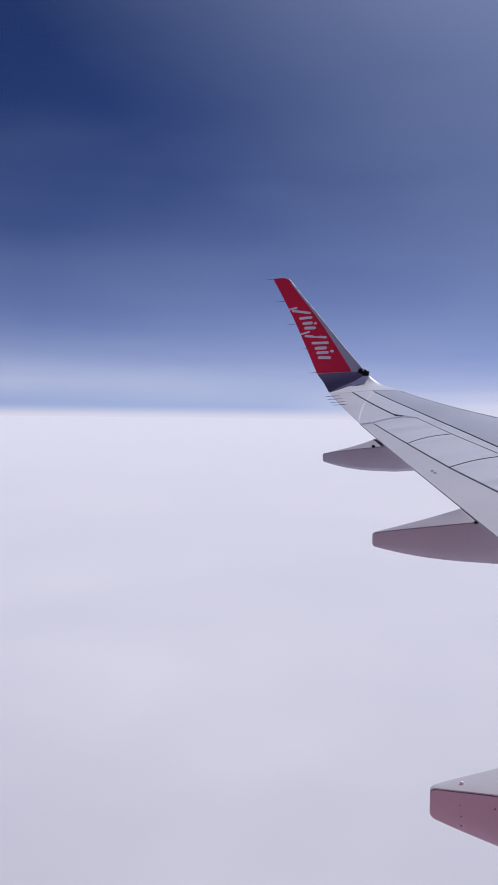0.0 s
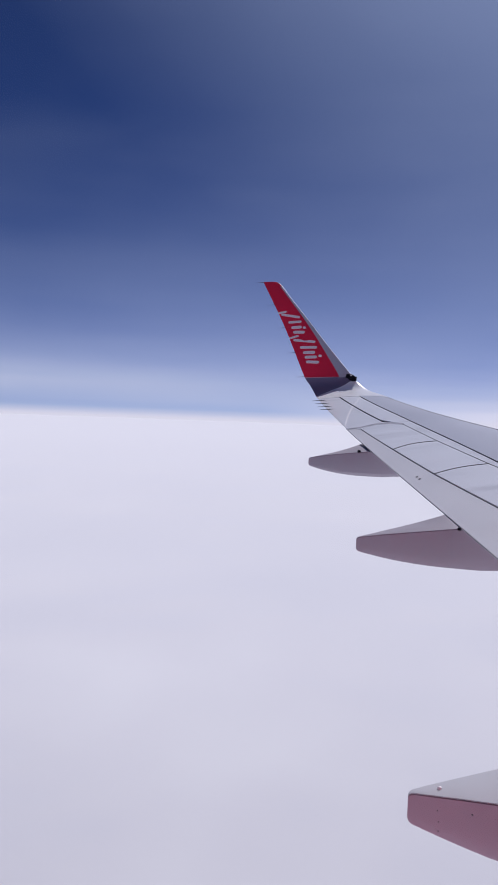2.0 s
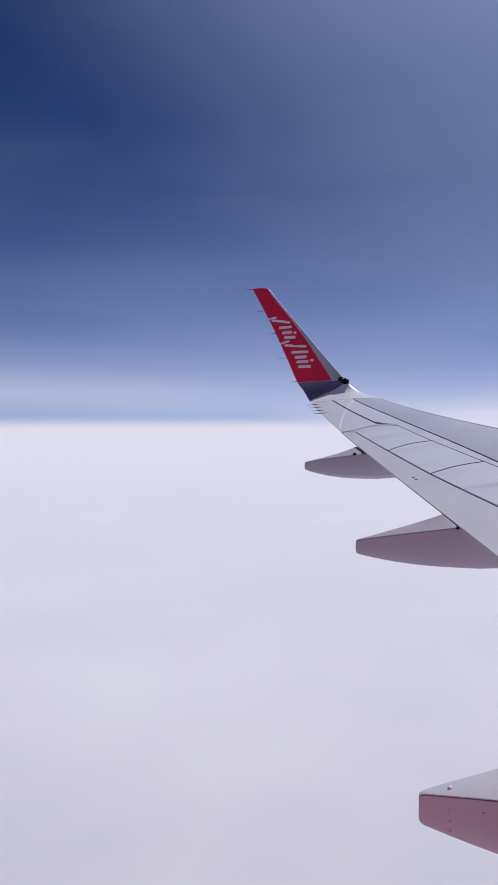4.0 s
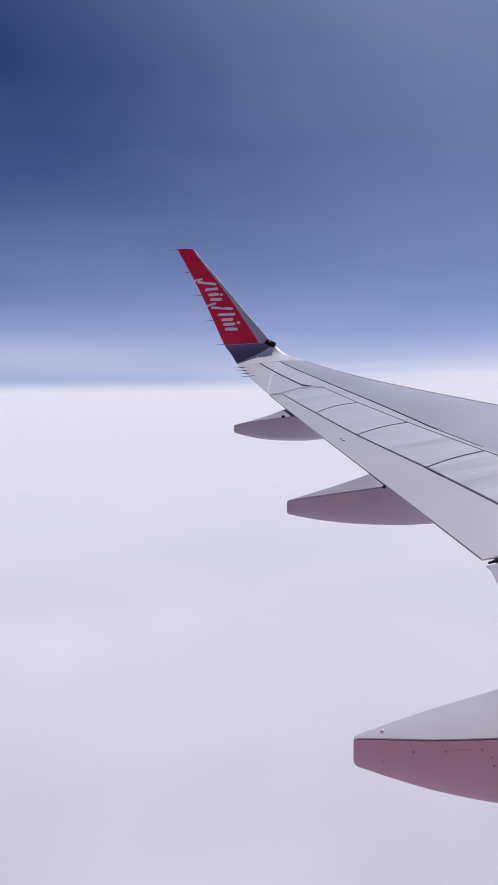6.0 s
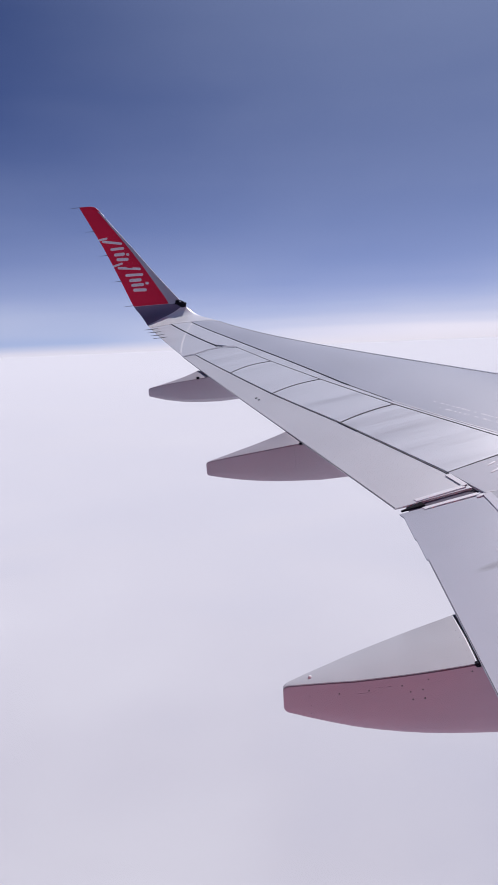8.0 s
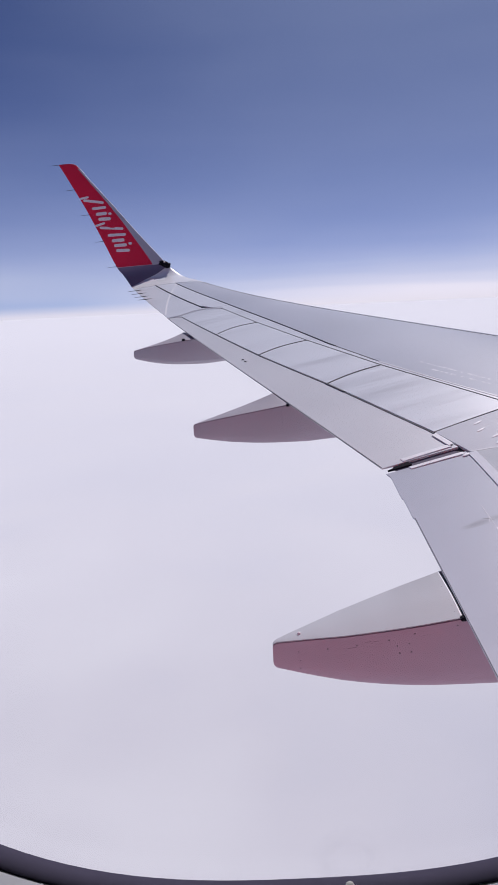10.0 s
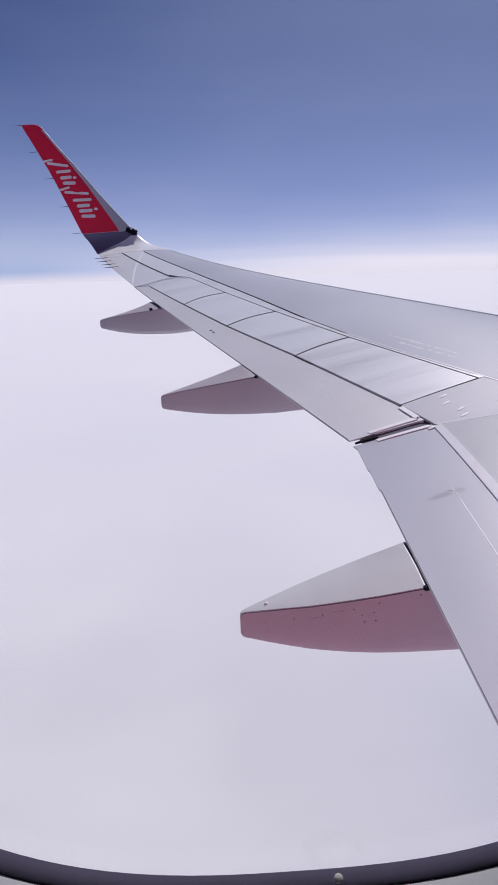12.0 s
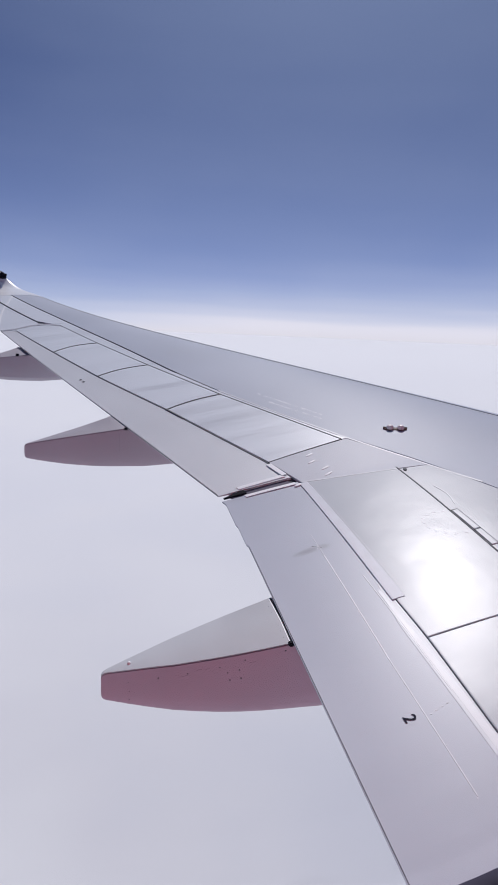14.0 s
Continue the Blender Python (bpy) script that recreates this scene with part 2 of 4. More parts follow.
def cloud_material():
    m = bpy.data.materials.new("cloud_top")
    m.use_nodes = True
    t = m.node_tree
    b = t.nodes["Principled BSDF"]
    tex = t.nodes.new("ShaderNodeTexCoord")
    big = node(t, "ShaderNodeTexNoise", Scale=0.010, Detail=4.0, Roughness=0.5)
    mid = node(t, "ShaderNodeTexNoise", Scale=0.035, Detail=4.0, Roughness=0.45)
    drift = node(t, "ShaderNodeMapping", Location=(137.0, -81.0, 0.0))
    t.links.new(tex.outputs["Object"], drift.inputs[0])
    for n in (big, mid):
        t.links.new(drift.outputs[0], n.inputs["Vector"])
    both = calc(t, "ADD", calc(t, "MULTIPLY", big.outputs[0], 0.65), calc(t, "MULTIPLY", mid.outputs[0], 0.35))
    tops = ramp(t, [(0.34, (0.49, 0.50, 0.56)), (0.46, (0.55, 0.555, 0.602)), (0.53, (0.60, 0.595, 0.625)), (0.64, (0.675, 0.675, 0.69))], both)
    # horizon haze put into the base colour: whiter with distance
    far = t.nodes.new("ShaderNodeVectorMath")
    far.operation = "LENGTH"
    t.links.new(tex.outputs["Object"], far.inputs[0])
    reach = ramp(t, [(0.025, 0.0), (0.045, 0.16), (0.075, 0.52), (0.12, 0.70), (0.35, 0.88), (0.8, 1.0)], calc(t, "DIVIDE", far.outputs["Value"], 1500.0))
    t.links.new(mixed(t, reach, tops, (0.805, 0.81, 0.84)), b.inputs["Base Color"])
    b.inputs["Roughness"].default_value = 1.0
    b.inputs["Specular IOR Level"].default_value = 0.0
    return m


def pane_material():
    m = bpy.data.materials.new("acrylic_pane")
    m.use_nodes = True
    t = m.node_tree
    t.nodes.clear()
    clear = node(t, "ShaderNodeBsdfTransparent", Color=(0.97, 0.97, 0.985, 1))
    gloss = node(t, "ShaderNodeBsdfGlossy", Roughness=0.05)
    fr = node(t, "ShaderNodeFresnel", IOR=1.2)
    mix = t.nodes.new("ShaderNodeMixShader")
    out = t.nodes.new("ShaderNodeOutputMaterial")
    t.links.new(fr.outputs[0], mix.inputs[0])
    t.links.new(clear.outputs[0], mix.inputs[1])
    t.links.new(gloss.outputs[0], mix.inputs[2])
    t.links.new(mix.outputs[0], out.inputs[0])
    return m


def smudge_material():
    m = bpy.data.materials.new("greasy_smudge")
    m.use_nodes = True
    t = m.node_tree
    t.nodes.clear()
    tex = t.nodes.new("ShaderNodeTexCoord")
    mid = t.nodes.new("ShaderNodeVectorMath")
    mid.operation = "DISTANCE"
    mid.inputs[1].default_value = (0.5, 0.0, 0.5)
    flat = t.nodes.new("ShaderNodeVectorMath")
    flat.operation = "MULTIPLY"
    flat.inputs[1].default_value = (1.0, 0.0, 1.0)
    t.links.new(tex.outputs["Generated"], flat.inputs[0])
    t.links.new(flat.outputs[0], mid.inputs[0])
    cloudy = node(t, "ShaderNodeTexNoise", Scale=220.0, Detail=2.0)
    t.links.new(tex.outputs["Object"], cloudy.inputs["Vector"])
    soft = ramp(t, [(0.08, 0.0), (0.20, 0.05), (0.29, 0.11), (0.38, 0.05), (0.49, 0.0)], mid.outputs["Value"])
    glassy = t.nodes.new("ShaderNodeBsdfTransparent")
    greasy = node(t, "ShaderNodeBsdfTranslucent", Color=(0.45, 0.45, 0.50, 1))
    mix_in = t.nodes.new("ShaderNodeMixShader")
    out = t.nodes.new("ShaderNodeOutputMaterial")
    t.links.new(calc(t, "MULTIPLY", soft, cloudy.outputs[0]), mix_in.inputs[0])
    t.links.new(glassy.outputs[0], mix_in.inputs[1])
    t.links.new(greasy.outputs[0], mix_in.inputs[2])
    t.links.new(mix_in.outputs[0], out.inputs[0])
    return m


SMUDGE = smudge_material()
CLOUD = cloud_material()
ACRYLIC = pane_material()


# ---------------------------------------------------------------- mesh helpers
def part(name, bm, mat, parent=None, label="", smooth=True):
    bmesh.ops.recalc_face_normals(bm, faces=bm.faces)
    me = bpy.data.meshes.new(name)
    bm.to_mesh(me)
    bm.free()
    me.materials.append(mat)
    if smooth:
        for p in me.polygons:
            p.use_smooth = True
        me.set_sharp_from_angle(angle=radians(35))
    ob = new(name, me)
    if parent:
        ob.parent = parent
        root = parent if parent.type == "EMPTY" else parent.parent
        if parent.type == "EMPTY":
            ob.matrix_parent_inverse = Matrix.Translation(-parent.location)
    if label:
        ob["label"] = label
    return ob


def thing(name, place, label, category, kind="", group=""):
    ob = new(name)
    ob.empty_display_size = 0.2
    ob.location = place
    return tagged(ob, label, category, group, kind)


def spread(n, edge):
    """Steps from 0 to 1, with two narrow ones at each end."""
    edge = min(edge, 0.12)
    return [0.0, edge, 2 * edge] + [2 * edge + (1 - 4 * edge) * i / n for i in range(1, n)] + [1 - 2 * edge, 1 - edge, 1.0]


def slab(place, na, nb, thick, drop=0.0015, lift=0.0, ease=0.003):
    """A closed sheet over place(a, b) -> (point, normal), with eased edges. thick: metres, or a function of a."""
    bm = bmesh.new()
    long_a = max(0.01, (place(1, 0.5)[0] - place(0, 0.5)[0]).length)
    long_b = max(0.01, (place(0.5, 1)[0] - place(0.5, 0)[0]).length)
    aa, bb = spread(na, ease / long_a), spread(nb, ease / long_b)
    tops, lows = [], []
    for i, a in enumerate(aa):
        top, low = [], []
        for j, b in enumerate(bb):
            p, n = place(a, b)
            rim = i in (0, len(aa) - 1) or j in (0, len(bb) - 1)
            th = thick(a) if callable(thick) else thick
            top.append(bm.verts.new(p + n * (lift - (drop if rim else 0))))
            low.append(bm.verts.new(p + n * (lift - th)))
        tops.append(top)
        lows.append(low)
    for i in range(len(aa) - 1):
        for j in range(len(bb) - 1):
            bm.faces.new((tops[i][j], tops[i + 1][j], tops[i + 1][j + 1], tops[i][j + 1]))
            bm.faces.new((lows[i][j], lows[i][j + 1], lows[i + 1][j + 1], lows[i + 1][j]))
    for i in range(len(aa) - 1):
        for j in (0, len(bb) - 1):
            bm.faces.new((tops[i][j], tops[i + 1][j], lows[i + 1][j], lows[i][j]))
    for j in range(len(bb) - 1):
        for i in (0, len(aa) - 1):
            bm.faces.new((tops[i][j], tops[i][j + 1], lows[i][j + 1], lows[i][j]))
    return bm


def loft(rings, caps=True):
    bm = bmesh.new()
    vs = [[bm.verts.new(p) for p in ring] for ring in rings]
    n = len(rings[0])
    for r, s in zip(vs, vs[1:]):
        for k in range(n):
            bm.faces.new((r[k], r[(k + 1) % n], s[(k + 1) % n], s[k]))
    if caps:
        bm.faces.new(vs[0])
        bm.faces.new(list(reversed(vs[-1])))
    return bm


def rod(a, b, r0, r1=None, n=8):
    a, b = Vector(a), Vector(b)
    z = (b - a).normalized()
    x = z.orthogonal().normalized()
    y = z.cross(x)
    r1 = r0 if r1 is None else r1
    return loft([[c + (x * math.cos(k * math.tau / n) + y * math.sin(k * math.tau / n)) * r for k in range(n)]
                 for c, r in ((a, r0), (b, r1))])


def dome(p, normal, r, h, n=10):
    """A low button standing on p."""
    z = Vector(normal).normalized()
    x = z.orthogonal().normalized()
    y = z.cross(x)
    rings = []
    for q, up in ((1.0, -0.3), (1.0, 0.35), (0.75, 0.8), (0.35, 1.0)):
        rings.append([Vector(p) + (x * math.cos(k * math.tau / n) + y * math.sin(k * math.tau / n)) * r * q + z * h * up for k in range(n)])
    return loft(rings)


def mix(a, b, k):
    return a + (b - a) * k


def table(x, xs, ys):
    return float(np.interp(x, xs, ys))


# ---------------------------------------------------------------- the wing's shape
KINK, TE_X, TE_SWEEP = 4.67, 0.82, 0.3525          # break of the trailing edge
LE_X, LE_SWEEP = 4.60, 0.574
RISE = (0.000027, -0.000526, 0.002676, 0.169357, -2.090114)

LEAN = (-0.0000069, -0.0003547, 0.0002806, 0.1003919)
FAT = (-0.0002118, 0.0023493, 0.0671487)


def te_x(y):
    return TE_X - TE_SWEEP * max(0.0, y - KINK)


def le_x(y):
    return LE_X - LE_SWEEP * (y - KINK)


def te_z(y):
    return float(np.polyval(RISE, y))


def hump(u):
    u = min(1.0, max(0.0, u))
    return 10 * (0.2969 * math.sqrt(u) - 0.1260 * u - 0.3516 * u * u + 0.2843 * u ** 3 - 0.1036 * u ** 4)


def upper(u, y):
    c = le_x(y) - te_x(y)
    lean, fat = float(np.polyval(LEAN, y)), float(np.polyval(FAT, y))
    return Vector((le_x(y) - u * c, y, te_z(y) + c * (lean * (1 - u) + fat * hump(u))))


def lower(u, y):
    c = le_x(y) - te_x(y)
    lean = float(np.polyval(LEAN, y))
    return Vector((le_x(y) - u * c, y, te_z(y) + c * (lean * (1 - u) - 0.05 * hump(u) * (1 - 0.35 * u))))


def skin(u, y):
    """The point on the upper surface and the normal there."""
    u = min(max(u, 0.0), 1.0)
    a, b = max(u - 0.004, 0.0), min(u + 0.004, 1.0)
    n = (upper(b, y) - upper(a, y)).cross(upper(u, y + 0.02) - upper(u, y - 0.02))
    n.normalize()
    return upper(u, y), n if n.z > 0 else -n


def field(front, rear, inner, outer, gap=0.008, bows=(0.0, 0.0)):
    """A patch of the upper surface. front, rear: u at the inner and the outer end; inner, outer: y at the front and the rear edge; bows: how far those ends curve outboard."""
    def place(a, b):
        arch = math.sin(math.pi * a)
        y0, y1 = mix(inner[0], inner[1], a) + bows[0] * arch + gap, mix(outer[0], outer[1], a) + bows[1] * arch - gap
        y = mix(y0, y1, b)
        c = le_x(y) - te_x(y)
        u0, u1 = mix(front[0], front[1], b) + gap / c, mix(rear[0], rear[1], b) - gap / c
        return skin(mix(u0, u1, a), y)
    return place


# ---------------------------------------------------------------- cloud deck
def cloud_deck():
    bm = bmesh.new()
    rings = [0, 30, 80, 180, 400, 900, 2000, 3500, 4900]
    hub = bm.verts.new((0, 0, -40))
    last = None
    for r in rings[1:]:
        now = [bm.verts.new((r * math.cos(k * math.tau / 96), r * math.sin(k * math.tau / 96), -40)) for k in range(96)]
        for k in range(96):
            if last is None:
                bm.faces.new((hub, now[k], now[(k + 1) % 96]))
            else:
                bm.faces.new((last[k], now[k], now[(k + 1) % 96], last[(k + 1) % 96]))
        last = now
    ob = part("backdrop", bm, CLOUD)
    tagged(ob, "soft white cloud deck reaching to the horizon", "clouds", kind="structure")


cloud_deck()

# ---------------------------------------------------------------- fuselage and cabin round the window
WIN_X, WIN_Z, WIN_A, WIN_B, WIN_Y = -0.2811, 0.1678, 0.1331, 0.1892, -0.385
HULL_Y, HULL_Z, HULL_R = -2.31, -0.30, 1.975


def rim(k, n, grow=0.0):
    """A point of the window's rounded outline, in x and z."""
    w = k * math.tau / n
    c, s = math.cos(w), math.sin(w)
    r = (abs(c / (WIN_A + grow)) ** 2.68 + abs(s / (WIN_B + grow)) ** 2.68) ** (-1 / 2.68)
    return WIN_X + r * c, WIN_Z + r * s


def hull_y(z, r=HULL_R):
    return HULL_Y + math.sqrt(max(0.01, r * r - (z - HULL_Z) ** 2))


def holed(x0, x1, z0, z1, grow, surface, n=96):
    """A wall sheet in x and z with the window's hole; surface(z) gives y."""
    bm = bmesh.new()
    cx, cz = WIN_X, WIN_Z
    bx0, bx1, bz0, bz1 = cx - 0.36, cx + 0.36, cz - 0.40, cz + 0.40
    inner, outer = [], []
    for k in range(n):
        x, z = rim(k, n, grow)
        inner.append(bm.verts.new((x, surface(z), z)))
        c, s = math.cos(k * math.tau / n), math.sin(k * math.tau / n)
        f = min(0.36 / abs(c) if c else 9, 0.40 / abs(s) if s else 9)
        x, z = cx + f * c, cz + f * s
        outer.append(bm.verts.new((x, surface(z), z)))
    for k in range(n):
        bm.faces.new((inner[k], outer[k], outer[(k + 1) % n], inner[(k + 1) % n]))
    zs = sorted({bz0, bz1, *(z0 + (bz0 - z0) * i / 10 for i in range(11)), *(bz1 + (z1 - bz1) * i / 10 for i in range(11)),
                 *(bz0 + (bz1 - bz0) * i / 6 for i in range(7))})
    xs = [x0, bx0, bx1, x1]
    for za, zb in zip(zs, zs[1:]):
        for xa, xb in zip(xs, xs[1:]):
            if xa == bx0 and za >= bz0 - 1e-6 and zb <= bz1 + 1e-6:
                continue
            bm.faces.new([bm.verts.new((x, surface(z), z)) for x, z in ((xa, za), (xb, za), (xb, zb), (xa, zb))])
    bmesh.ops.remove_doubles(bm, verts=bm.verts, dist=0.0005)
    return bm


def thicken(bm, depth):
    """Gives a sheet thickness towards -y."""
    made = bmesh.ops.extrude_face_region(bm, geom=bm.faces[:])
    bmesh.ops.translate(bm, vec=(0, -depth, 0), verts=[v for v in made["geom"] if isinstance(v, bmesh.types.BMVert)])
    return bm


def box(x0, x1, y0, y1, z0, z1):
    bm = bmesh.new()
    bmesh.ops.create_cube(bm, size=1.0)
    for v in bm.verts:
        v.co = (x1 if v.co.x > 0 else x0, y1 if v.co.y > 0 else y0, z1 if v.co.z > 0 else z0)
    return bm


def cabin():
    hull = part("wall_fuselage", thicken(holed(-9, 9, -2.15, 1.55, 0.075, hull_y), 0.03), HULL)
    tagged(hull, "red painted outer fuselage skin round the window", "fuselage", kind="structure")
    inner = part("wall_cabin", thicken(holed(-2.5, 2.5, -1.1, 1.15, 0.030, lambda z: -0.424), 0.012), PLASTIC)
    tagged(inner, "pale grey moulded plastic cabin wall panel", "wall", kind="structure")
    for name, b, label in (("floor", box(-2.5, 2.5, -4.0, -0.424, -1.14, -1.1), "plain dark cabin floor"),
                           ("ceiling", box(-2.5, 2.5, -4.0, -0.424, 1.15, 1.19), "plain pale cabin ceiling"),
                           ("wall_aisle", box(-2.5, 2.5, -4.05, -4.0, -1.14, 1.19), "plain pale cabin wall across the aisle"),
                           ("wall_fore", box(2.5, 2.54, -4.05, -0.424, -1.14, 1.19), "plain pale cabin bulkhead towards the nose"),
                           ("wall_aft", box(-2.54, -2.5, -4.05, -0.424, -1.14, 1.19), "plain pale cabin bulkhead towards the tail")):
        tagged(part(name, b, PLASTIC), label, name.split("_")[0], kind="structure")
    n = 240
    win = thing("window_1", (WIN_X, WIN_Y, WIN_Z - WIN_B), "rounded cabin window with dark seal and pale reveal", "window", "structure")
    # rubber seal, a rounded bead
    rings = []
    for g, y in ((0.0, WIN_Y + 0.0042), (0.0, WIN_Y + 0.0028), (0.0004, WIN_Y + 0.0014), (0.0011, WIN_Y + 0.0002), (0.0015, WIN_Y - 0.0001), (0.0019, WIN_Y - 0.0001), (0.0023, WIN_Y + 0.0042)):
        rings.append([Vector((x, y, z)) for x, z in (rim(k, n, g) for k in range(n))])
    part("seal", loft(rings + rings[:1], caps=False), RUBBER, win, "dark rubber seal")
    # flared plastic reveal
    rings = []
    for g, y in ((0.0020, WIN_Y + 0.0022), (0.0017, WIN_Y + 0.0002), (0.0019, WIN_Y - 0.0006), (0.0062, WIN_Y - 0.011), (0.016, WIN_Y - 0.025), (0.025, WIN_Y - 0.038), (0.040, WIN_Y - 0.042), (0.040, WIN_Y - 0.036), (0.020, WIN_Y - 0.012), (0.10, WIN_Y + 0.004), (0.10, WIN_Y + 0.008), (0.0045, WIN_Y + 0.006)):
        rings.append([Vector((x, y, z)) for x, z in (rim(k, n, g) for k in range(n))])
    part("reveal", loft(rings + rings[:1], caps=False), REVEAL, win)
    pane = part("pane", loft([[Vector((x, y, z)) for x, z in (rim(k, n, 0.005) for k in range(n))] for y in (WIN_Y + 0.0045, WIN_Y + 0.0085)]), ACRYLIC, win, "clear acrylic pane", smooth=False)
    pane.visible_shadow = False
    ring = [(math.cos(k * math.tau / 32), math.sin(k * math.tau / 32)) for k in range(32)]
    frost = part("smudge", loft([[Vector((-0.2724 + 0.0090 * c, WIN_Y + 0.0042 - h, -0.0172 + 0.0092 * q)) for c, q in ring] for h in (0.0001, 0.0002)]), SMUDGE, win, "faint frosty ring round the vent hole", smooth=False)
    frost.visible_shadow = False
    # white dome drawn for the specular spot at the vent hole
    part("vent_plug", dome((-0.2724, WIN_Y + 0.0012, -0.0212), (0, -0.75, 0.66), 0.0011, 0.0002), VENT_GLINT, win, "small white dome for the glint at the vent hole")


cabin()


# ---------------------------------------------------------------- the wing
wing = thing("aircraft_wing", (2.0, -0.3, -2.2), "light grey aircraft wing with red upturned winglet", "wing")


def wing_core():
    rings = []
    us = [0.0, 0.01, 0.03, 0.06, 0.1, 0.16, 0.24, 0.34, 0.45, 0.56, 0.66, 0.76, 0.86, 0.93]
    ys = [-0.42, 1.0, 2.0, 3.0, 4.0, 4.67, 5.5, 6.5, 7.5, 8.5, 9.5, 10.5, 11.5, 12.5, 13.5, 14.38]
    for y in ys:
        top = [p - n * 0.028 for p, n in (skin(u, y) for u in us)]
        rings.append(top + [lower(u, y) for u in reversed(us[1:])])
    part("core", loft(rings), SEAM, wing, "dark structure below the skin joints")
    # lower skin
    place = lambda a, b: (lower(mix(0.01, 0.95, a), mix(-0.3, 14.4, b)) - Vector((0, 0, 0.004)), Vector((0, 0, -1)))
    part("lower_skin", slab(place, 24, 40, -0.003, 0.0), WING_PAINT, wing)


wing_core()


def u_mid(y):
    """The long joint between the wing box skin and the rear panels."""
    return table(y, (-0.4, 2.6, 4.2, 5.4, 7.12, 8.16, 9.9, 12.3, 14.4), (0.47, 0.53, 0.565, 0.604, 0.622, 0.610, 0.557, 0.490, 0.452))


def u_hinge(y):
    """Front edge of the spoilers."""
    return table(y, (-0.4, 2.6, 4.5, 5.29, 7.0, 8.6, 10.1, 11.5, 12.0, 14.4), (0.71, 0.706, 0.640, 0.618, 0.639, 0.638, 0.625, 0.600, 0.693, 0.708))


def u_spoil(y):
    """Front edge of the inner spoiler."""
    return table(y, (-0.4, 3.14, 3.71, 4.59), (0.80, 0.699, 0.676, 0.638))


def u_flap(y):
    """Front edge of the flaps, where they come out below the spoilers."""
    return table(y, (-0.4, 1.9, 2.6, 3.0, 4.63, 5.16, 6.85, 8.43, 9.9, 11.6), (0.892, 0.882, 0.870, 0.8660, 0.8395, 0.829, 0.842, 0.872, 0.886, 0.906))


def strip(name, f, r, y0, y1, thick, mat, nb=24, na=6, gap=0.008, lift=0.0, label="", parent=wing):
    """A run of skin between two joints given as functions of y."""
    def place(a, b):
        y = mix(y0 + gap, y1 - gap, b)
        c = le_x(y) - te_x(y)
        return skin(mix(f(y) + gap / c, r(y) - gap / c, a), y)
    return part(name, slab(place, na, nb, thick, lift=lift), mat, parent, label)


# leading edge slats, wing box skin, rear shroud
for y0, y1 in ((-0.3, 3.9), (3.9, 6.6), (6.6, 9.3), (9.3, 12.0), (12.0, 14.405)):
    def nose(a, b, y0=y0, y1=y1):
        y = mix(y0 + 0.004, y1 - 0.004, b)
        return skin(0.128 * a * a, y)
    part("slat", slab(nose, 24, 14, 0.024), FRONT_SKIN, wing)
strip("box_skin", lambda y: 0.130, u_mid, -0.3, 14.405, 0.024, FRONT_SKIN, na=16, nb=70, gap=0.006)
strip("shroud_panel", u_mid, u_hinge, 5.285, 11.62, 0.024, WING_PAINT, nb=40, gap=0.006)
strip("shroud_panel", u_mid, u_hinge, 11.62, 14.405, 0.024, WING_PAINT, nb=20, gap=0.008)

# outboard spoilers
EDGES = [((5.289, 5.160), (0.618, 0.829)), ((6.978, 6.835), (0.639, 0.842)), ((8.518, 8.408), (0.638, 0.872)),
         ((10.009, 9.872), (0.625, 0.886)), ((11.400, 11.430), (0.600, 0.906))]
BOWS = (0.0, 0.030, 0.055, 0.085, 0.20)
for (yi, ui), (yo, uo), b0, b1 in zip(EDGES, EDGES[1:], BOWS, BOWS[1:]):
    part("spoiler", slab(field((ui[0], uo[0]), (ui[1], uo[1]), yi, yo, 0.006, (b0, b1)), 16, 16, 0.024), SPOILER_PAINT, wing)

# raised rubber seals along the joints
def bead(pts, wide, high, mat=SEAM, name="joint_seal", parent=wing, sink=0.012):
    rings = []
    for i, (u, y) in enumerate(pts):
        p, n = skin(u, y)
        q = skin(*pts[i + 1])[0] - p if i + 1 < len(pts) else p - skin(*pts[i - 1])[0]
        side = n.cross(q.normalized())
        rings.append([p + side * wide * c + n * h for c, h in ((-0.5, -sink), (-0.42, high * 0.7), (0, high), (0.42, high * 0.7), (0.5, -sink))])
    return part(name, loft(rings), mat, parent)


for (yy, uu), arch in zip(EDGES[1:4], BOWS[1:4]):
    bead([(mix(uu[0], uu[1], k / 16), mix(yy[0], yy[1], k / 16) + arch * math.sin(math.pi * k / 16)) for k in range(17)], 0.022, 0.007)
bead([(mix(0.618, 0.829, k / 12), mix(5.289, 5.160, k / 12)) for k in range(13)], 0.012, 0.003)
# dark strip added to deepen the shade below the spoilers' rear edge
bead([(u_flap(y) + 0.003, y) for y in np.linspace(5.1, 11.6, 60)], 0.009, 0.000)
bead([(u_mid(y), y) for y in np.linspace(8.0, 14.35, 60)], 0.016, 0.010)
bead([(u_mid(y), y) for y in np.linspace(7.2, 8.0, 8)], 0.010, 0.004)
bead([(u_hinge(y), y) for y in np.linspace(5.3, 11.45, 60)], 0.012, 0.004)
bead([(mix(0.692, 0.709, k / 20), mix(11.80, 14.37, k / 20)) for k in range(21)], 0.022, 0.013)
# soft grey band along the outermost spoiler's outer end
bead([(mix(0.60, 0.985, k / 20), table(k / 20, (0, 0.15, 0.45, 0.8, 1), (11.46, 11.64, 11.68, 11.56, 11.60))) for k in range(21)], 0.085, 0.004, MID_GREY, "grime_band")
